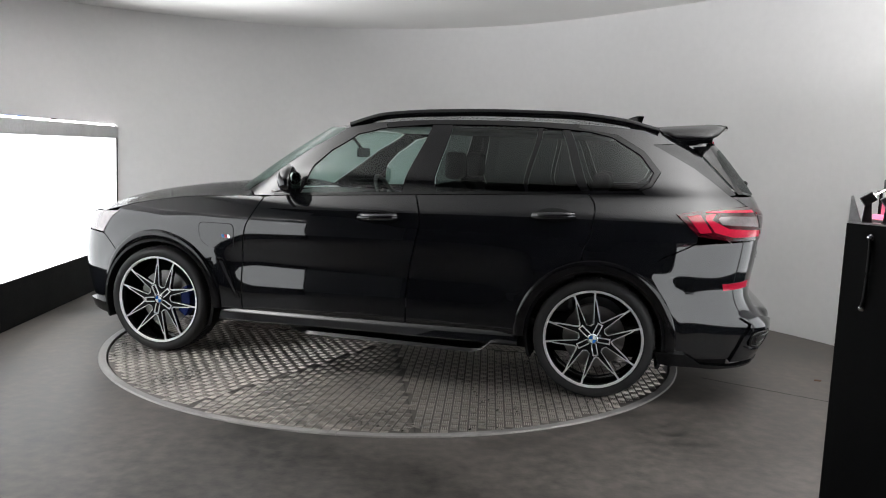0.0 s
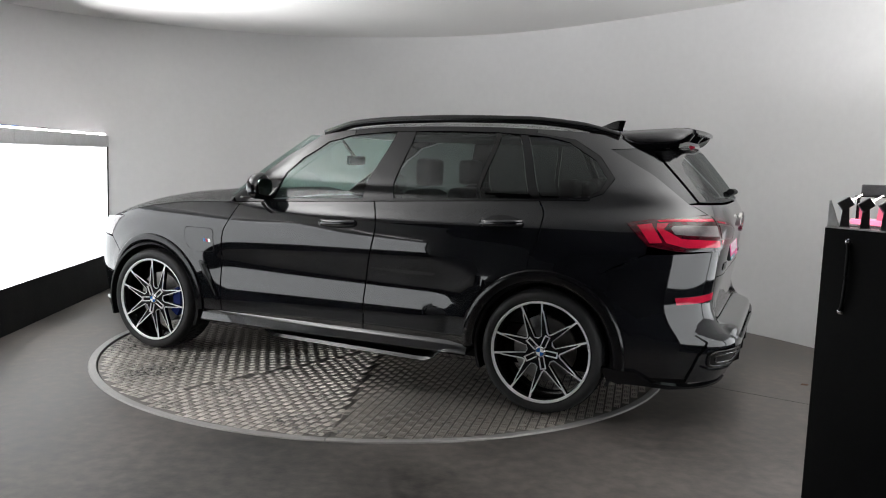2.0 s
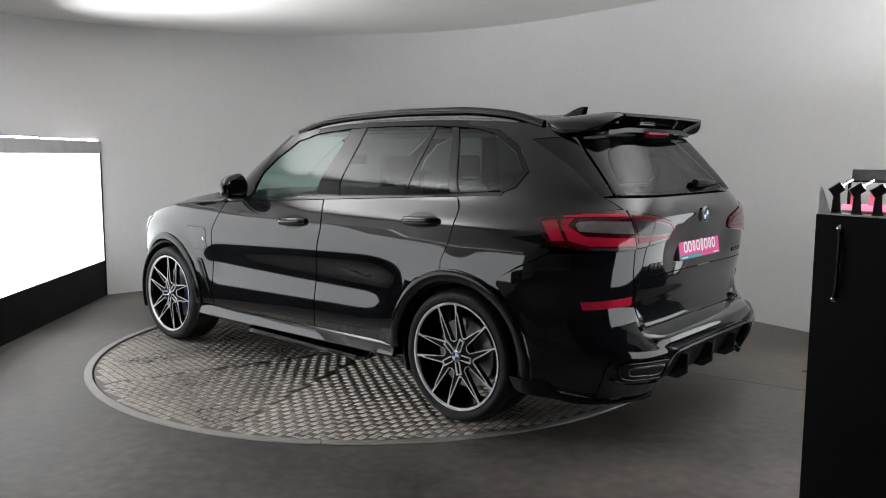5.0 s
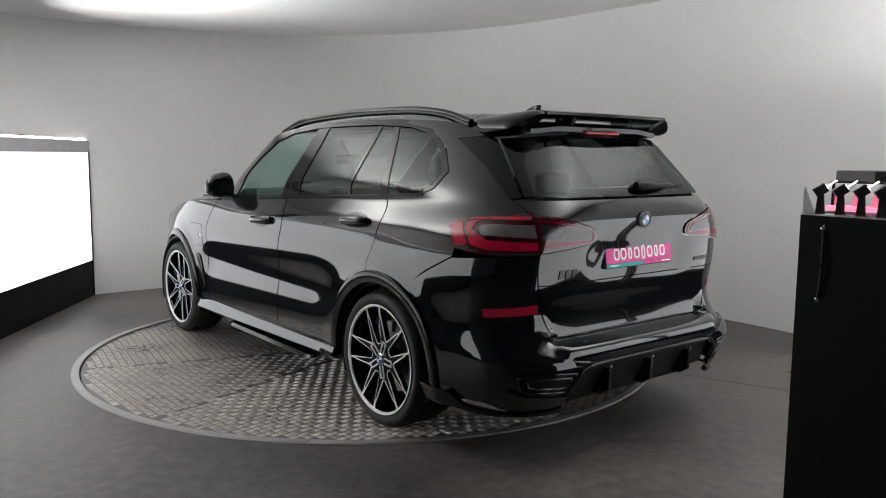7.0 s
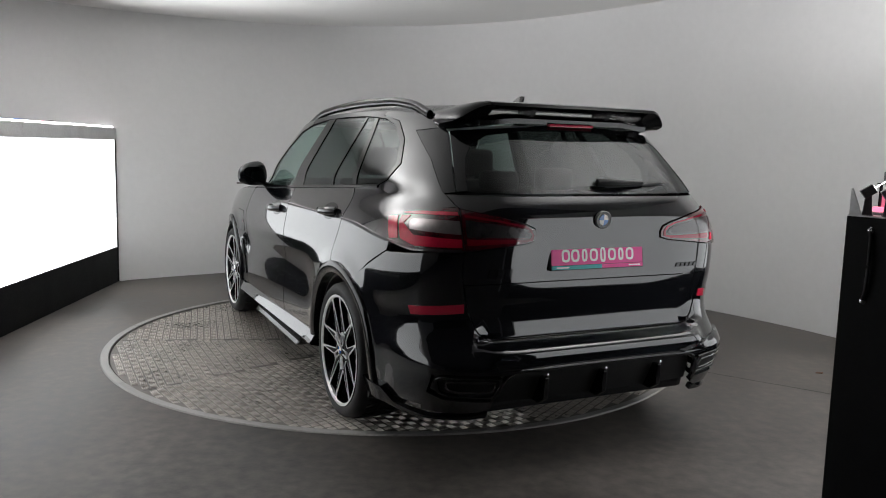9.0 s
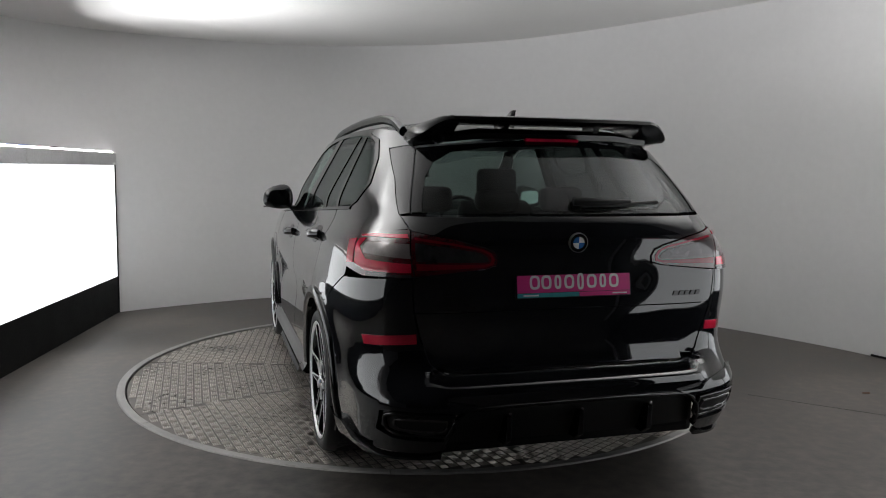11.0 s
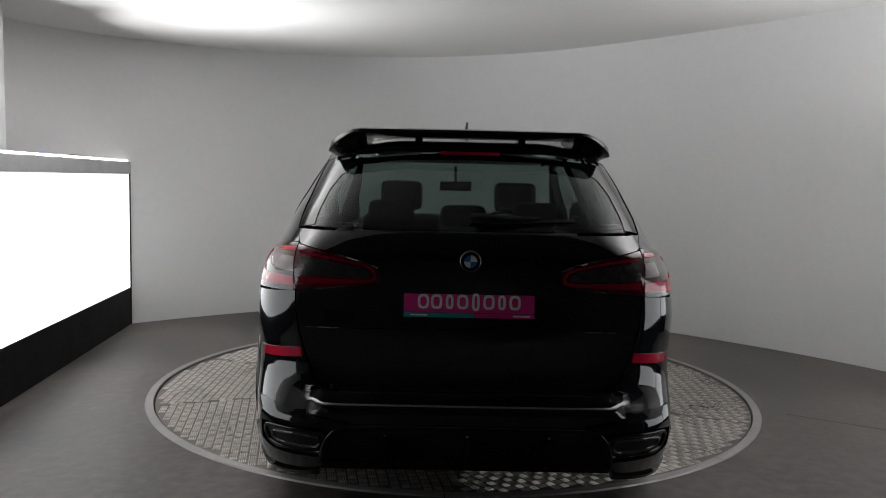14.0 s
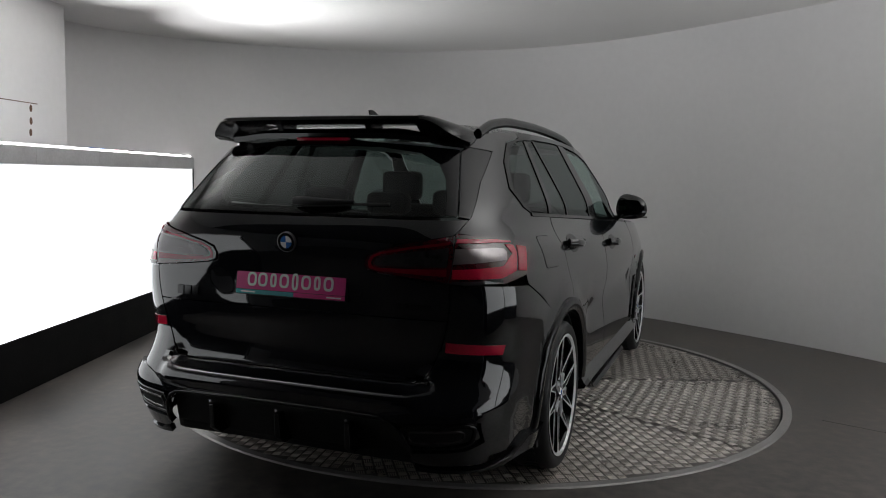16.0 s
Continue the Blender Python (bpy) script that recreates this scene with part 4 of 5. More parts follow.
for s in (1, -1):
    bm = bmesh.new()
    own = bmesh.new()
    bmesh.ops.create_uvsphere(own, u_segments=20, v_segments=14, radius=1)
    for v in own.verts:
        c = v.co
        k = 2.7
        nrm = (abs(c.x) ** k + abs(c.y) ** k + abs(c.z) ** k) ** (1 / k)
        c /= nrm
        v.co = (c.x * 0.066 * (1.0 if c.x > 0 else 0.6) + 0.008 * c.z - 0.012 * c.y, c.y * 0.110 * (1 - 0.10 * c.z), c.z * 0.088 * (1 - 0.16 * c.y) - 0.006 * c.y)
    merge(own, bm, Matrix.Translation((0.50, 1.005, 1.245)))
    mir = part("door_mirror", bm if s > 0 else mirror_y(bm), M_PAINT, CAR, "black door mirror housing", smooth=60)
    bm = prism_bm([(1.0 + 0.076 * math.copysign(abs(math.cos(a)) ** 0.6, math.cos(a)), 1.243 + 0.054 * math.copysign(abs(math.sin(a)) ** 0.6, math.sin(a))) for a in np.linspace(0, 2 * math.pi, 28, endpoint=False)], 0.4535, 0.4635, "yz")
    part("mirror_glass", bm if s > 0 else mirror_y(bm), M_MIRROR, mir)
    bm = tube_bm([(0.53, 0.85, 1.150), (0.52, 0.90, 1.168), (0.51, 0.95, 1.185)], [0.035, 0.028, 0.03], 8, flat=0.6)
    part("mirror_arm", bm if s > 0 else mirror_y(bm), M_GLOSSBLK, mir, smooth=60)
    bm = box_bm((0.55, 0.95, 1.165), (0.575, 1.11, 1.178), 0.005)
    part("mirror_repeater", bm if s > 0 else mirror_y(bm), M_CLEAR, mir)
    for x, tag in ((-0.10, "front"), (-1.21, "rear")):
        z = 1.037 if tag == "front" else 1.107
        yb = plan(phi_side(x, z), z)[1] + press(x, 0.97, z)
        bm = tube_bm(spline([(x + 0.125, yb + 0.004, z - 0.008), (x + 0.08, yb + 0.034, z - 0.004), (x, yb + 0.042, z), (x - 0.08, yb + 0.034, z + 0.004), (x - 0.115, yb + 0.004, z + 0.006)], 18), 0.021, 10, flat=1.15)
        part("door_handle", bm if s > 0 else mirror_y(bm), M_PAINT, CAR, "black pull handle with a chrome line", smooth=60)


# ---- the car's fittings ----
def seam_panel(name, pts, mat, label, grow=1.05, upper=False, sides=(1,), lid=0.0016):
    """A flap with a dark gap round it."""
    cx, cz = sum(p[0] for p in pts) / len(pts), sum(p[1] for p in pts) / len(pts)
    big = [(cx + (x - cx) * grow, cz + (z - cz) * grow) for x, z in pts]
    flap = panel(name, [S(x, z, upper) for x, z in pts], mat, CAR, sides=sides, off=lid, thick=0.003, label=label)
    panel("flap_gap", [S(x, z, upper) for x, z in big], M_MATTBLK, flap, sides=sides, off=0.0006, thick=0.002)
    return flap


def rounded(pts, r, n=4):
    """Cuts the corners of an outline to arcs."""
    out = []
    for i, p in enumerate(pts):
        a, b, c = Vector(pts[i - 1]), Vector(p), Vector(pts[(i + 1) % len(pts)])
        d1, d2 = (a - b), (c - b)
        k = min(r, d1.length * 0.45, d2.length * 0.45)
        p1, p2 = b + d1.normalized() * k, b + d2.normalized() * k
        for j in range(n + 1):
            t = j / n
            q = p1 * (1 - t) ** 2 + b * 2 * t * (1 - t) + p2 * t * t
            out.append((q.x, q.y))
    return out


seam_panel("charge_flap", rounded([(1.165, 0.93), (1.155, 0.82), (1.085, 0.765), (0.905, 0.768), (0.908, 0.93)], 0.035), M_PAINT, "charging flap on the front wing", 1.035)
seam_panel("fuel_flap", rounded([(-1.785, 1.172), (-1.60, 1.165), (-1.60, 1.025), (-1.805, 1.032)], 0.03), M_PAINT, "square fuel flap", 1.04, sides=(-1,))
for s in (1, -1):
    for x, z in ((-0.10, 1.037), (-1.21, 1.107)):
        panel("handle_cup", [S(x + 0.118 * math.cos(a), z - 0.002 + 0.046 * math.sin(a)) for a in np.linspace(0, 2 * math.pi, 24, endpoint=False)], M_GLOSSBLK, CAR, sides=(s,), off=0.0012, thick=0.002, cell=(0.05, 0.05))
    vent = panel("wing_vent", [S(*p) for p in rounded([(1.035, 0.70), (0.975, 0.695), (0.872, 0.47), (0.862, 0.43), (0.892, 0.43)], 0.015)], M_GLOSSBLK, CAR, sides=(s,), off=0.008, thick=0.01, label="slanted gloss black wing vent")
    panel("vent_slot", [S(*p) for p in rounded([(1.008, 0.68), (0.985, 0.68), (0.885, 0.47), (0.889, 0.455)], 0.008)], M_MATTBLK, vent, sides=(s,), off=0.009, thick=0.002)
    for k in range(3):
        x = 0.985 - 0.021 * k
        panel("wing_badge", [S(x, 0.838), S(x - 0.016, 0.838), S(x - 0.010, 0.858), S(x + 0.006, 0.858)], (M_TEAL, M_RED, M_CHROME)[k] if k else M_BLUE, CAR, sides=(s,), off=0.004, thick=0.003)

# tail lamps: clear boxes and glowing-red guides under the dark lens
for s, (lamp, inner) in zip((1, -1), CAR_LAMPS):
    more = dict(sides=(s,), thick=0.003, cell=(0.03, 0.03))
    panel("clear_lens", [B(0.720, 1.092), B(0.720, 1.150), S(-2.235, 1.148), S(-2.175, 1.142), S(-2.165, 1.128), S(-2.19, 1.098)], M_CLEAR, lamp, off=0.0105, label="clear lamp box", **more)
    panel("red_guide", [S(-1.985, 1.138), S(-2.062, 1.150), S(-2.075, 1.130), S(-2.13, 1.052), S(-2.065, 1.045)], M_RED, lamp, off=0.0105, label="bright red light guide", **more)
    panel("red_guide", [B(0.720, 1.036), B(0.720, 1.072), S(-2.225, 1.076), S(-2.13, 1.122), S(-2.15, 1.158), S(-2.09, 1.152), S(-2.092, 1.125), S(-2.15, 1.052), S(-2.25, 1.030)], M_RED, lamp, off=0.0105, label="bright red light guide", **more)
    panel("red_guide", [B(0.720, 1.172), B(0.720, 1.186), S(-2.20, 1.180), S(-2.09, 1.168), S(-2.10, 1.162), S(-2.22, 1.168)], M_RED, lamp, off=0.0105, label="bright red light guide", **more)
    panel("dark_sill", [B(0.720, 1.016), B(0.720, 1.028), S(-2.25, 1.024), S(-2.25, 1.012)], M_SMOKE, lamp, off=0.0105, label="smoked lower lamp edge", **more)
    panel("clear_lens", [B(0.700, 1.082), B(0.700, 1.156), B(0.56, 1.140), B(0.44, 1.119), B(0.412, 1.104), B(0.400, 1.084), B(0.42, 1.078)], M_LAMPGREY, inner, off=0.0105, label="smoked lamp box", **more)
    panel("red_guide", [B(0.700, 1.046), B(0.700, 1.074), B(0.425, 1.070), B(0.396, 1.074), B(0.390, 1.090), B(0.405, 1.112), B(0.44, 1.127), B(0.56, 1.150), B(0.700, 1.166), B(0.700, 1.176), B(0.56, 1.159), B(0.432, 1.134), B(0.392, 1.116), B(0.377, 1.090), B(0.382, 1.067), B(0.42, 1.058)], M_REDMID, inner, off=0.010, label="bright red light guide", **more)

# number-plate holder with the dealer's show plate
PL = Matrix.Translation((-2.432, 0, 0.985)) @ Matrix.Rotation(radians(8), 4, "Y")
holder = part("plate_holder", box_bm((-0.006, -0.274, -0.070), (0.012, 0.274, 0.066), 0.006, PL), M_MATTBLK, CAR, "black plate holder")
part("show_plate", box_bm((-0.009, -0.267, -0.046), (-0.005, 0.267, 0.061), 0.0015, PL), M_PINKPL, holder, "pink dealer show plate with white shapes")
part("plate_band", box_bm((-0.009, -0.02, -0.066), (-0.005, 0.267, -0.048), 0.001, PL), M_TEAL, holder, "teal band")
part("plate_band", box_bm((-0.009, -0.267, -0.066), (-0.005, -0.022, -0.048), 0.001, PL), M_PINKPL, holder, "pink band")
part("plate_bar", box_bm((-0.0098, 0.17, -0.060), (-0.008, 0.24, -0.054), 0, PL), M_WHITE, holder)
part("plate_bar", box_bm((-0.0098, -0.25, -0.060), (-0.008, -0.18, -0.054), 0, PL), M_WHITE, holder)
part("plate_bar", box_bm((-0.0098, 0.0, 0.046), (-0.008, 0.10, 0.053), 0, PL), M_MATTBLK, holder)


def loop_shape(cy, cz, w, h, stroke):
    """A plain rounded frame standing in for a letter of the dealer's logo."""
    n = 20
    bm = bmesh.new()
    rings = []
    for k in range(n):
        a = 2 * math.pi * k / n
        c, s = math.cos(a), math.sin(a)
        e = lambda v: math.copysign(abs(v) ** 0.7, v)
        rings.append([bm.verts.new((x, cy + (w - d) * e(c), cz + (h - d) * e(s))) for x, d in ((-0.008, 0), (-0.0104, 0), (-0.0104, stroke), (-0.008, stroke))])
    for k in range(n):
        p, q = rings[k], rings[(k + 1) % n]
        for j in range(3):
            bm.faces.new((p[j], p[j + 1], q[j + 1], q[j]))
    bmesh.ops.recalc_face_normals(bm, faces=bm.faces[:])
    bm.transform(PL)
    return bm


for k in range(8):
    part("logo_shape", loop_shape(0.187 - 0.0535 * k, -0.002, 0.0235 if k not in (2, 4, 6) else 0.016, 0.030 if k != 4 else 0.036, 0.0105), M_WHITE, holder)

# badges
RX = Matrix.Translation((-(TAIL(1.155) + 0.0015), 0, 1.155)) @ Matrix.Rotation(radians(-90), 4, "Z") @ Matrix.Rotation(radians(6), 4, "X")
badge = part("round_badge", lathe_bm([(0, -0.009), (0.027, -0.009), (0.029, -0.011), (0.039, -0.011), (0.042, -0.006), (0.042, 0.004)], 36, "Y", m=RX), M_GLOSSBLK, CAR, "round black badge with blue and white quarters", smooth=40)
part("badge_rim", lathe_bm([(0.0395, -0.0108), (0.0405, -0.0135), (0.0425, -0.012), (0.043, 0.003)], 36, "Y", m=RX), M_DISC, badge, smooth=40)
for q in range(4):
    part("badge_quarter", prism_bm([(0, 0)] + arc_pts(0, 0, 0.026, 90 * q, 90 * q + 90, 6), -0.0125, -0.009, "xz", m=RX), (M_WHITE, M_BLUE)[q % 2], badge)
for y0, n, h, w, z in ((0.595, 3, 0.040, 0.034, 0.893), (-0.49, 5, 0.020, 0.022, 0.905)):
    for k in range(n):
        y = y0 - (w + 0.008) * k
        pts = [(y, z), (y - w, z), (y - w - 0.006, z + h), (y - 0.006, z + h)]
        panel("model_bar", [((B(abs(a), b)[0]), b) for a, b in pts], M_GLOSSBLK, CAR, sides=(1 if y0 > 0 else -1,), off=0.004, thick=0.004, label="gloss black model lettering bar")

# wiper
gz = 1.305
wip = lambda y, z, o: tuple(Vector((-1, 0, 0.55)).normalized() * o + Vector((-TAIL(z) * (1 - (abs(y) / HALF(z)) ** 5.2) ** (1 / 5.2), y, z)))
wiper = part("rear_wiper", tube_bm([wip(-0.005, gz + 0.012, 0.02), wip(-0.06, gz + 0.006, 0.032), wip(-0.16, gz + 0.004, 0.03), wip(-0.28, gz + 0.012, 0.02)], [0.024, 0.026, 0.020, 0.010], 10, flat=0.8), M_MATTBLK, CAR, "black rear wiper", smooth=60)
part("wiper_blade", tube_bm([wip(-0.05, gz - 0.004, 0.012), wip(-0.24, gz + 0.004, 0.012), wip(-0.43, gz + 0.012, 0.012)], 0.007, 6), M_RUBBER, wiper)

# the bumper's lower half
for s in (1, -1):
    fl = lambda bm: bm if s > 0 else mirror_y(bm)
    loop = [B(0.575, 0.458), B(0.68, 0.466), B(0.80, 0.464), B(0.83, 0.445), B(0.815, 0.392), B(0.77, 0.376), B(0.60, 0.366), B(0.565, 0.40)]
    pts = [skin(u, z, False, 0.004)[0] for u, z in loop]
    pts = [tuple(p) for p in pts] + [tuple(pts[0])]
    ex = panel("exhaust_recess", loop, M_MATTBLK, CAR, sides=(s,), off=0.0025, thick=0.004, label="dark exhaust opening")
    part("exhaust_trim", fl(tube_bm(spline(pts, 40), 0.011, 8)), M_GLOSSBLK, ex, "gloss black exhaust surround", smooth=60)
    inner_pts = [tuple(skin(0.75 * u + 0.25 * 0.70, 0.422 + (z - 0.422) * 0.55, False, 0.005)[0]) for u, z in loop]
    part("tailpipe", fl(tube_bm(spline(inner_pts + inner_pts[:1], 30), 0.006, 6)), M_SMOKE, ex, "dark chrome tailpipe finisher", smooth=60)
    canard = [S(-1.845, 0.335), S(-2.03, 0.328), S(-2.12, 0.272), S(-2.30, 0.262), B(0.66, 0.282), B(0.60, 0.298), B(0.60, 0.270), S(-2.2, 0.242), S(-1.875, 0.262)]
    frame_line = [S(-2.29, 0.285), S(-2.345, 0.40), S(-2.395, 0.515), B(0.86, 0.552), B(0.74, 0.548), B(0.60, 0.520), B(0.47, 0.496), B(0.50, 0.480), B(0.565, 0.472), B(0.60, 0.478), B(0.78, 0.482), B(0.845, 0.470), B(0.862, 0.44), B(0.845, 0.385), B(0.79, 0.360), B(0.60, 0.350), B(0.585, 0.318), B(0.62, 0.295)]
    panel("corner_frame", frame_line, M_PAINT, CAR, sides=(s,), off=0.016, thick=0.03, cell=(0.04, 0.03), join=False, label="raised gloss black frame round the exhaust")
    panel("rear_canard", canard, M_GLOSSBLK, CAR, sides=(s,), off=0.024, thick=0.026, cell=(0.04, 0.03), label="gloss black bumper corner blade")
    edge = [tuple(skin(u, z, False, 0.008)[0]) for u, z in (B(0.605, 0.31), B(0.565, 0.435), B(0.505, 0.482), B(0.3, 0.487), B(0.0, 0.488))]
    part("diffuser_edge", fl(tube_bm(spline(edge, 24), 0.009, 8)), M_GLOSSBLK, CAR, smooth=60)
for y in (-0.33, 0.0, 0.33):
    fin = part("diffuser_fin", prism_bm([(-2.40, 0.305), (-2.49, 0.302), (-2.54, 0.335), (-2.545, 0.44), (-2.42, 0.44)], y - 0.011, y + 0.011, "xz", bevel=0.004), M_GLOSSBLK, CAR)
    part("fin_bolt", lathe_bm([(0, 0.004), (0.006, 0.003), (0.007, 0.0)], 10, "Z", m=Matrix.Translation((-2.548, y, 0.455)) @ Matrix.Rotation(radians(-90), 4, "Y")), M_CHROME, fin)
for y in (-0.52, -0.2, 0.2, 0.52):
    z = 0.53
    x = -TAIL(z) * (1 - (abs(y) / HALF(z)) ** 5.4) ** (1 / 5.4)
    part("parking_sensor", lathe_bm([(0, 0.003), (0.010, 0.002), (0.011, 0.0)], 14, "Z", m=Matrix.Translation((x + 0.001, y, z)) @ Matrix.Rotation(radians(-90), 4, "Y")), M_GLOSSBLK, CAR)

# ---- the cabin ----
def seat(x, y, w, base_top, back_top, lean):
    st = new("seat")
    st.parent = CAR
    part("cushion", box_bm((x - 0.05, y - w, 0.46), (x + 0.48, y + w, base_top), 0.05, seg=3), M_CABIN, st, smooth=50)
    bm = box_bm((-0.07, -w, 0), (0.07, w, back_top - base_top + 0.06), 0.06, Matrix.Translation((x - 0.02, y, base_top - 0.06)) @ Matrix.Rotation(radians(-lean), 4, "Y"), seg=3)
    part("backrest", bm, M_CABIN, st, smooth=50)
    return st


def headrest(st, x, y, z0, z1, w):
    part("headrest", box_bm((x - 0.055, y - w, z0), (x + 0.055, y + w, z1), 0.045, seg=3), M_CABIN, st, smooth=50)


for y in (0.37, -0.37):
    st = seat(-0.28, y, 0.255, 0.72, 1.27, 14)
    headrest(st, -0.46, y, 1.28, 1.47, 0.135)
bench = seat(-1.22, 0.0, 0.62, 0.74, 1.22, 18)
for y in (0.38, 0.0, -0.38):
    headrest(bench, -1.46, y, 1.235, 1.37 if y else 1.35, 0.12)
part("parcel_cover", box_bm((-2.15, -0.62, 1.14), (-1.50, 0.62, 1.16), 0.006), M_CABIN, CAR)
part("dashboard", box_bm((0.42, -0.80, 0.70), (0.98, 0.80, 1.125), 0.09, seg=3), M_CABIN, CAR, smooth=50)
part("door_lining", box_bm((-1.35, 0.80, 0.5), (0.75, 0.85, 1.12), 0.03), M_CABIN, CAR)
part("door_lining", box_bm((-1.35, -0.85, 0.5), (0.75, -0.80, 1.12), 0.03), M_CABIN, CAR)
part("headlining", box_bm((-1.95, -0.55, 1.60), (0.15, 0.55, 1.625), 0.01), M_TRIM, CAR, "grey headlining")
ring = lathe_bm([(0.170 + 0.015 * math.cos(a), 0.015 * math.sin(a)) for a in np.linspace(0, 2 * math.pi, 8, endpoint=False)], 32, "Z", closed=True, m=Matrix.Translation((0.27, -0.37, 1.10)) @ Matrix.Rotation(radians(-62), 4, "Y"))
sw = part("steering_wheel", ring, M_CABIN, CAR, smooth=60)
part("wheel_boss", box_bm((-0.15, -0.03, -0.02), (0.06, 0.03, 0.012), 0.012, Matrix.Translation((0.27, -0.37, 1.10)) @ Matrix.Rotation(radians(-62), 4, "Y")), M_CABIN, sw, smooth=50)
part("inner_mirror", box_bm((0.33, -0.12, 1.40), (0.36, 0.12, 1.47), 0.012), M_GLOSSBLK, CAR, "inside rear-view mirror")
part("mirror_stalk", tube_bm([(0.36, 0, 1.46), (0.42, 0, 1.53), (0.47, 0, 1.58)], 0.012, 6), M_MATTBLK, CAR)

# ---- on and round the light panels ----
def local(panel_ob, x, y, z):
    return panel_ob.matrix_world @ Vector((x, y, z))


# handle, bolts and end frame of the panel seen end-on (its own space: x along the face, y towards the car)
hand = part("carry_handle", tube_bm(spline([(-0.006, -0.086, 1.222), (-0.014, -0.094, 1.19), (-0.018, -0.096, 1.10), (-0.014, -0.090, 1.01), (-0.006, -0.080, 0.978)], 20), 0.006, 8), M_RUBBER, RIGHT, "black ribbed carry handle", smooth=60)
for y, z in ((-0.086, 1.226), (-0.080, 0.974)):
    part("bolt", lathe_bm([(0, 0.012), (0.008, 0.010), (0.013, 0.004), (0.014, 0.0)], 14, "Z", m=Matrix.Translation((0, y, z)) @ Matrix.Rotation(radians(-90), 4, "Y")), M_CHROME, hand)
part("corner_post", box_bm((-0.012, -0.385, 0.0), (0.03, -0.345, 1.27), 0.003), M_BOXBLK, RIGHT)
part("corner_post", box_bm((-0.02, -0.45, 0.0), (0.02, -0.41, 1.27), 0.003), M_TRIM, RIGHT, "dark grey end post")
part("top_board", box_bm((-0.005, -0.345, 1.2705), (RIGHT_LEN, 0.0, 1.276), 0.001), M_TRIM, RIGHT, "grey metal top board")


def clip_lamp(panel_ob, x, y, turn):
    """A small flood on a flat bracket."""
    lp = empty("clip_flood", "small grey floodlight on a folded metal bracket on the light panel", "lamp", "floods on the light panels")
    lp.matrix_world = panel_ob.matrix_world @ pose(x, y, 1.276, 0, 0, turn)
    part("bracket", prism_bm([(-0.016, 0.0), (0.016, 0.0), (0.010, 0.075), (-0.010, 0.075)], -0.002, 0.002, "yz"), M_BRACKET, lp, "grey folded bracket")
    part("foot", box_bm((-0.018, -0.018, 0), (0.018, 0.018, 0.003), 0.001), M_BRACKET, lp)
    tilt = Matrix.Translation((0, 0, 0.085)) @ Matrix.Rotation(radians(35), 4, "X")
    head = part("head", box_bm((-0.018, -0.024, -0.017), (0.018, 0.020, 0.017), 0.003, tilt), M_BRACKET, lp, "grey lamp head")
    part("lamp_face", box_bm((-0.009, 0.0205, -0.008), (0.009, 0.0225, 0.008), 0, tilt), M_LED, head, "lit lamp face")
    # the streak of light from the head, built as a glowing rod
    part("light_streak", tube_bm([(0, 0.024, 0), (0, 0.060, 0)], 0.0022, 8, m=tilt), M_LED, head, "thin glowing rod for the white streak of light")


for x, y in ((0.02, -0.055), (0.025, -0.125), (0.03, -0.195), (0.03, -0.265), (0.4, -0.10), (0.8, -0.10), (1.2, -0.10), (1.7, -0.10)):
    clip_lamp(RIGHT, x, y, 215)
pk = empty("pink_lamp_bar", "glowing pink lamp bar lying on the light panel", "lamp")
pk.matrix_world = RIGHT.matrix_world
part("bar_body", box_bm((0.07, -0.30, 1.276), (0.40, -0.03, 1.286), 0.003), M_TRIM, pk)
part("pink_tube", tube_bm([(0.09, -0.04, 1.296), (0.09, -0.29, 1.296)], 0.009, 8), M_PINK, pk)
part("pink_tube", tube_bm([(0.16, -0.04, 1.296), (0.16, -0.29, 1.296)], 0.009, 8), M_PINK, pk)
# reflector sheets whose pink lighting is given as emission
for k in range(4):
    part("pink_sheet", prism_bm([(-0.045 - 0.062 * k, 1.287), (-0.095 - 0.062 * k, 1.287), (-0.080 - 0.062 * k, 1.352 - 0.004 * k), (-0.052 - 0.062 * k, 1.352 - 0.004 * k)], 0.120 + 0.012 * k, 0.123 + 0.012 * k, "yz"), M_PINKSHEET, pk, "pink reflector sheet, its lamplight put in as glow")
part("end_plate", prism_bm([(-0.045, 1.276), (-0.006, 1.368), (0.0, 1.368), (0.0, 1.276)], 0.004, 0.008, "yz"), M_TRIM, pk)
sh = empty("lamp_control_box", "black and silver control box on a thin shelf over the lamps", "control box")
sh.matrix_world = RIGHT.matrix_world
part("shelf", box_bm((0.10, -0.36, 1.385), (0.50, -0.04, 1.389), 0.001), M_MATTBLK, sh)
part("box", box_bm((0.12, -0.19, 1.389), (0.32, -0.05, 1.430), 0.004), M_BRACKET, sh, "dark grey metal box")
for x, y in ((0.11, -0.05), (0.11, -0.35), (0.49, -0.05), (0.49, -0.35)):
    part("shelf_leg", box_bm((x - 0.004, y - 0.004, 1.286), (x + 0.004, y + 0.004, 1.385)), M_MATTBLK, sh)

# clutter along the other panel's top
def lay(ob, x, y, z):
    ob.matrix_world = LEFT.matrix_world @ pose(x, y, z)


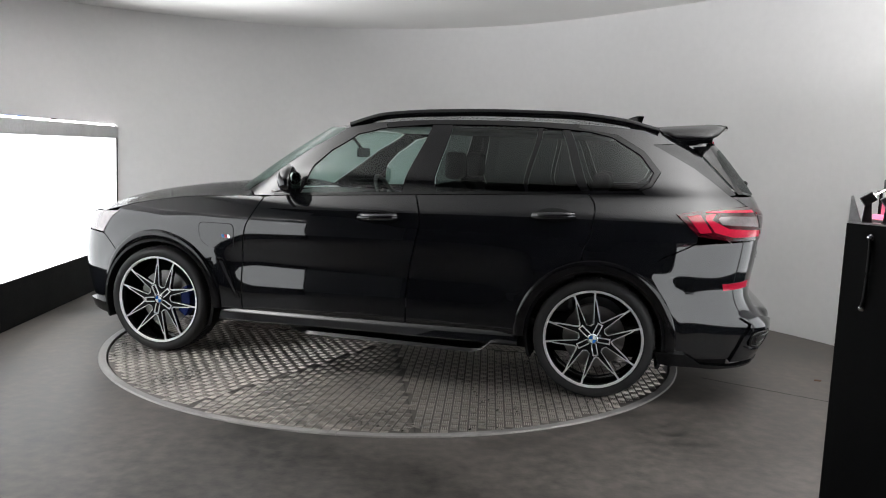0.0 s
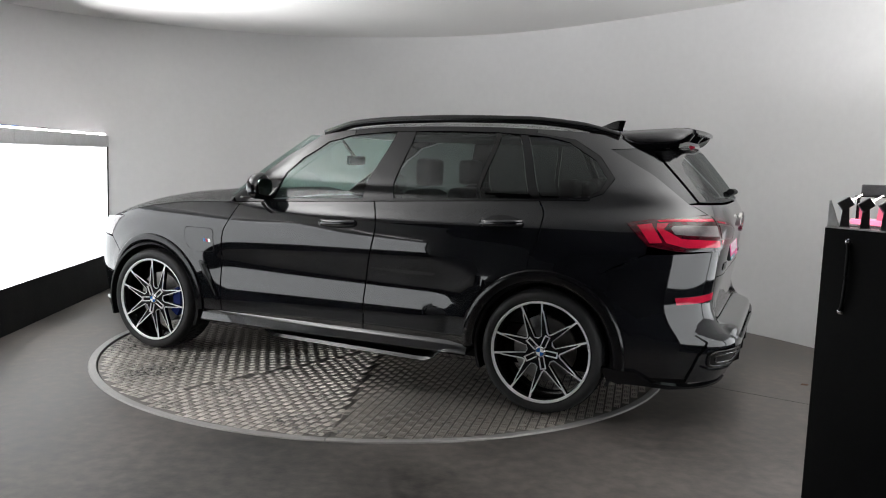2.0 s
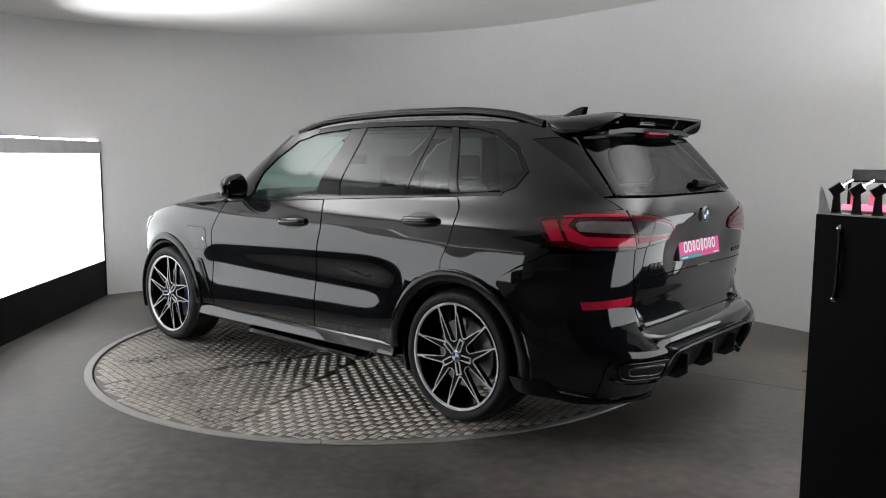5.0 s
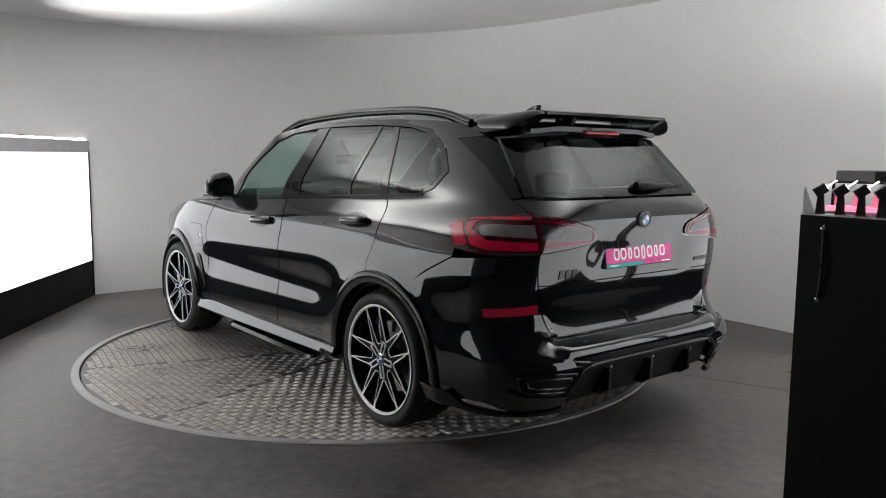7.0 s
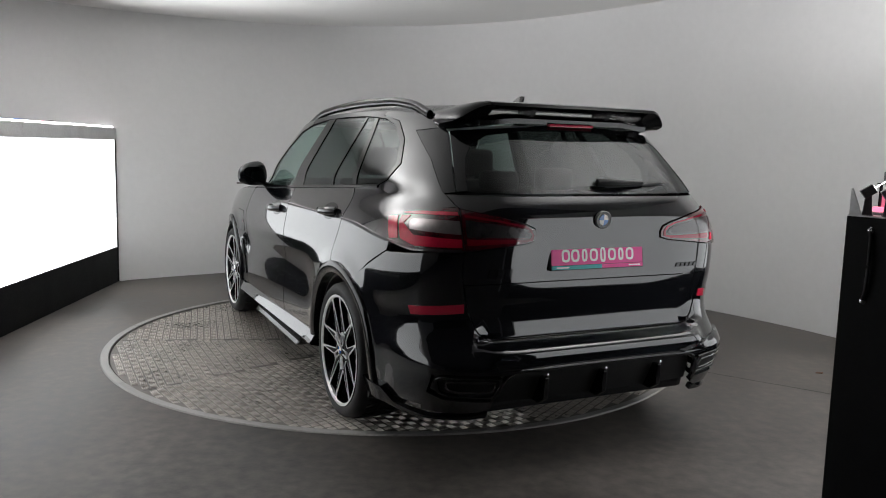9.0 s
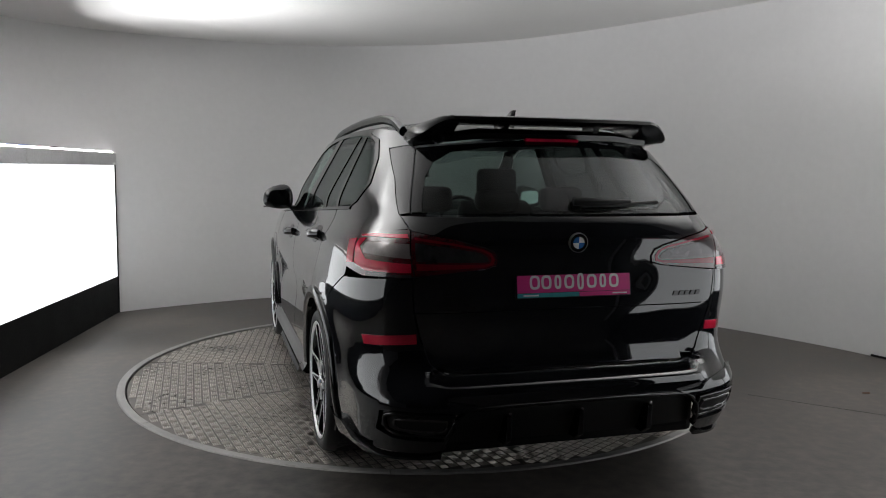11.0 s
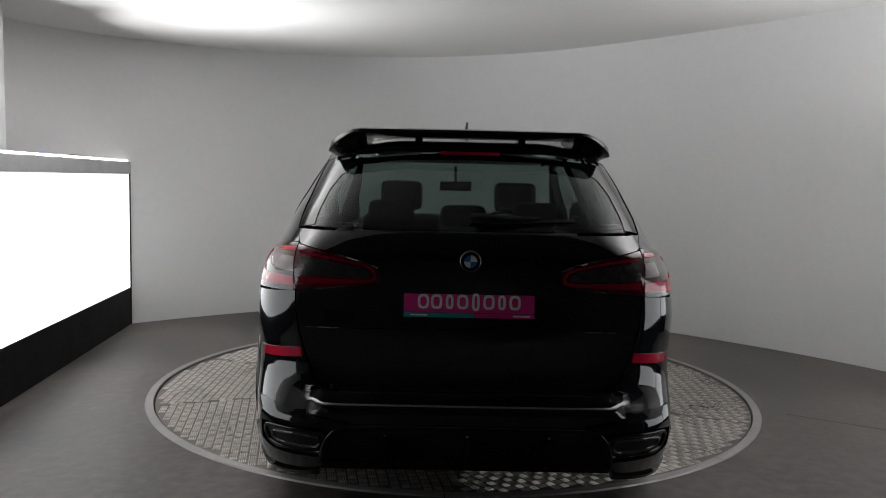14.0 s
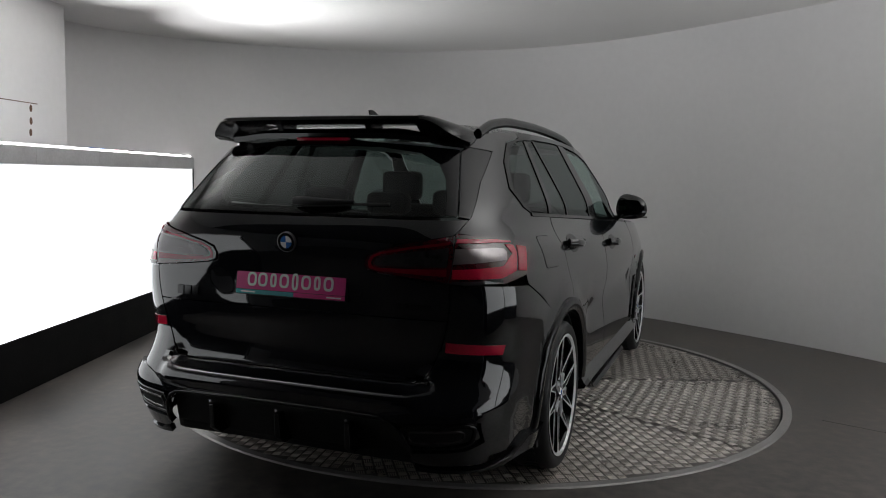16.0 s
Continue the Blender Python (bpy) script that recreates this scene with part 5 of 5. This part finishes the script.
tool = empty("cable_coil", "dark cable end lying on the light panel's top rail", "cable")
lay(tool, 1.28, -0.09, 1.588)
part("cable", tube_bm(spline([(-0.13, 0.0, 0.008), (-0.06, 0.01, 0.018), (0.0, -0.01, 0.022), (0.08, 0.02, 0.014), (0.16, -0.04, 0.008)], 24), 0.011, 8), M_MATTBLK, tool, smooth=60)
strip = empty("pink_lamp_strip", "short strip of glowing pink lamps on the light panel", "lamp")
lay(strip, 1.52, -0.06, 1.588)
part("strip_body", box_bm((-0.12, -0.012, 0), (0.12, 0.012, 0.008), 0.002), M_TRIM, strip)
part("pink_tube", tube_bm([(-0.11, 0, 0.014), (0.11, 0, 0.014)], 0.008, 8), M_PINK, strip)
bluebox = empty("blue_tray", "flat blue plastic tray on the light panel's top", "tray")
lay(bluebox, 1.90, -0.12, 1.588)
part("tray", box_bm((-0.11, -0.06, 0), (0.11, 0.06, 0.028), 0.006), M_BLUE, bluebox)

# boxed-in hatch on the pier behind, with old fixing holes
hatch = empty("wall_hatch", "white boarded hatch with old fixing holes and cracked edges", "hatch")
part("board", box_bm((-3.402, -0.75, 1.30), (-3.385, 0.16, 1.93), 0.003), M_WALL, hatch)
for z in (1.895, 1.80, 1.715):
    part("hole", lathe_bm([(0, 0.001), (0.022, 0.001), (0.024, 0.0)], 9, "Z", m=Matrix.Translation((-3.385, 0.045 + 0.01 * math.sin(z * 40), z)) @ Matrix.Rotation(radians(90), 4, "Y") @ Matrix.Diagonal((1.2, 0.8, 1, 1))), M_RUST, hatch, "brown broken hole")
part("crack", box_bm((-3.386, -0.40, 1.931), (-3.383, 0.13, 1.937)), M_RUST, hatch, "cracked paint edge")

# the floor's marks
joint = part("floor_joint", tube_bm(spline([(2.15, -0.74, -0.0007), (2.35, -0.88, -0.0007), (2.56, -1.02, -0.0007), (2.9, -1.25, -0.0007)], 16), 0.002, 6), M_BOXBLK)
tagged(joint, "hairline joint in the floor", "floor joint", kind="structure")
crumb = part("leaf_scrap", prism_bm(rounded([(-0.03, -0.012), (0.02, -0.018), (0.034, 0.008), (-0.01, 0.016)], 0.008), 0.0005, 0.005, "xy", m=Matrix.Translation((2.96, -0.703, 0))), M_RUST)
tagged(crumb, "small brown scrap lying on the floor", "litter")
cab = part("floor_cable", tube_bm(spline([(1.45, 3.02, 0.012), (1.62, 2.92, 0.010), (1.80, 2.84, 0.009), (1.93, 2.80, 0.012), (1.955, 2.835, 0.012)], 24), 0.008, 8), M_MATTBLK, smooth=60)
tagged(cab, "thin dark cable on the floor along the wall", "cable")
cab = part("floor_cable", tube_bm(spline([(3.62, 0.36, 0.010), (3.68, 0.24, 0.010), (3.80, 0.10, 0.010), (3.90, -0.15, 0.010)], 24), 0.009, 8), M_MATTBLK, smooth=60)
tagged(cab, "thin dark cable on the floor along the wall", "cable")


def motions():
    """What turns: the deck and the car on it."""
    walk(TABLE, [(t, pose(0, 0, 0, 0, 0, a)) for t, a in TURN])
    rows = []
    for t, a in TURN:
        c, s = math.cos(radians(a)), math.sin(radians(a))
        rows.append((t, pose(-c * OFF_X + s * OFF_Y, -s * OFF_X - c * OFF_Y, 0, 0, 0, a)))
    walk(CAR, rows)


motions()
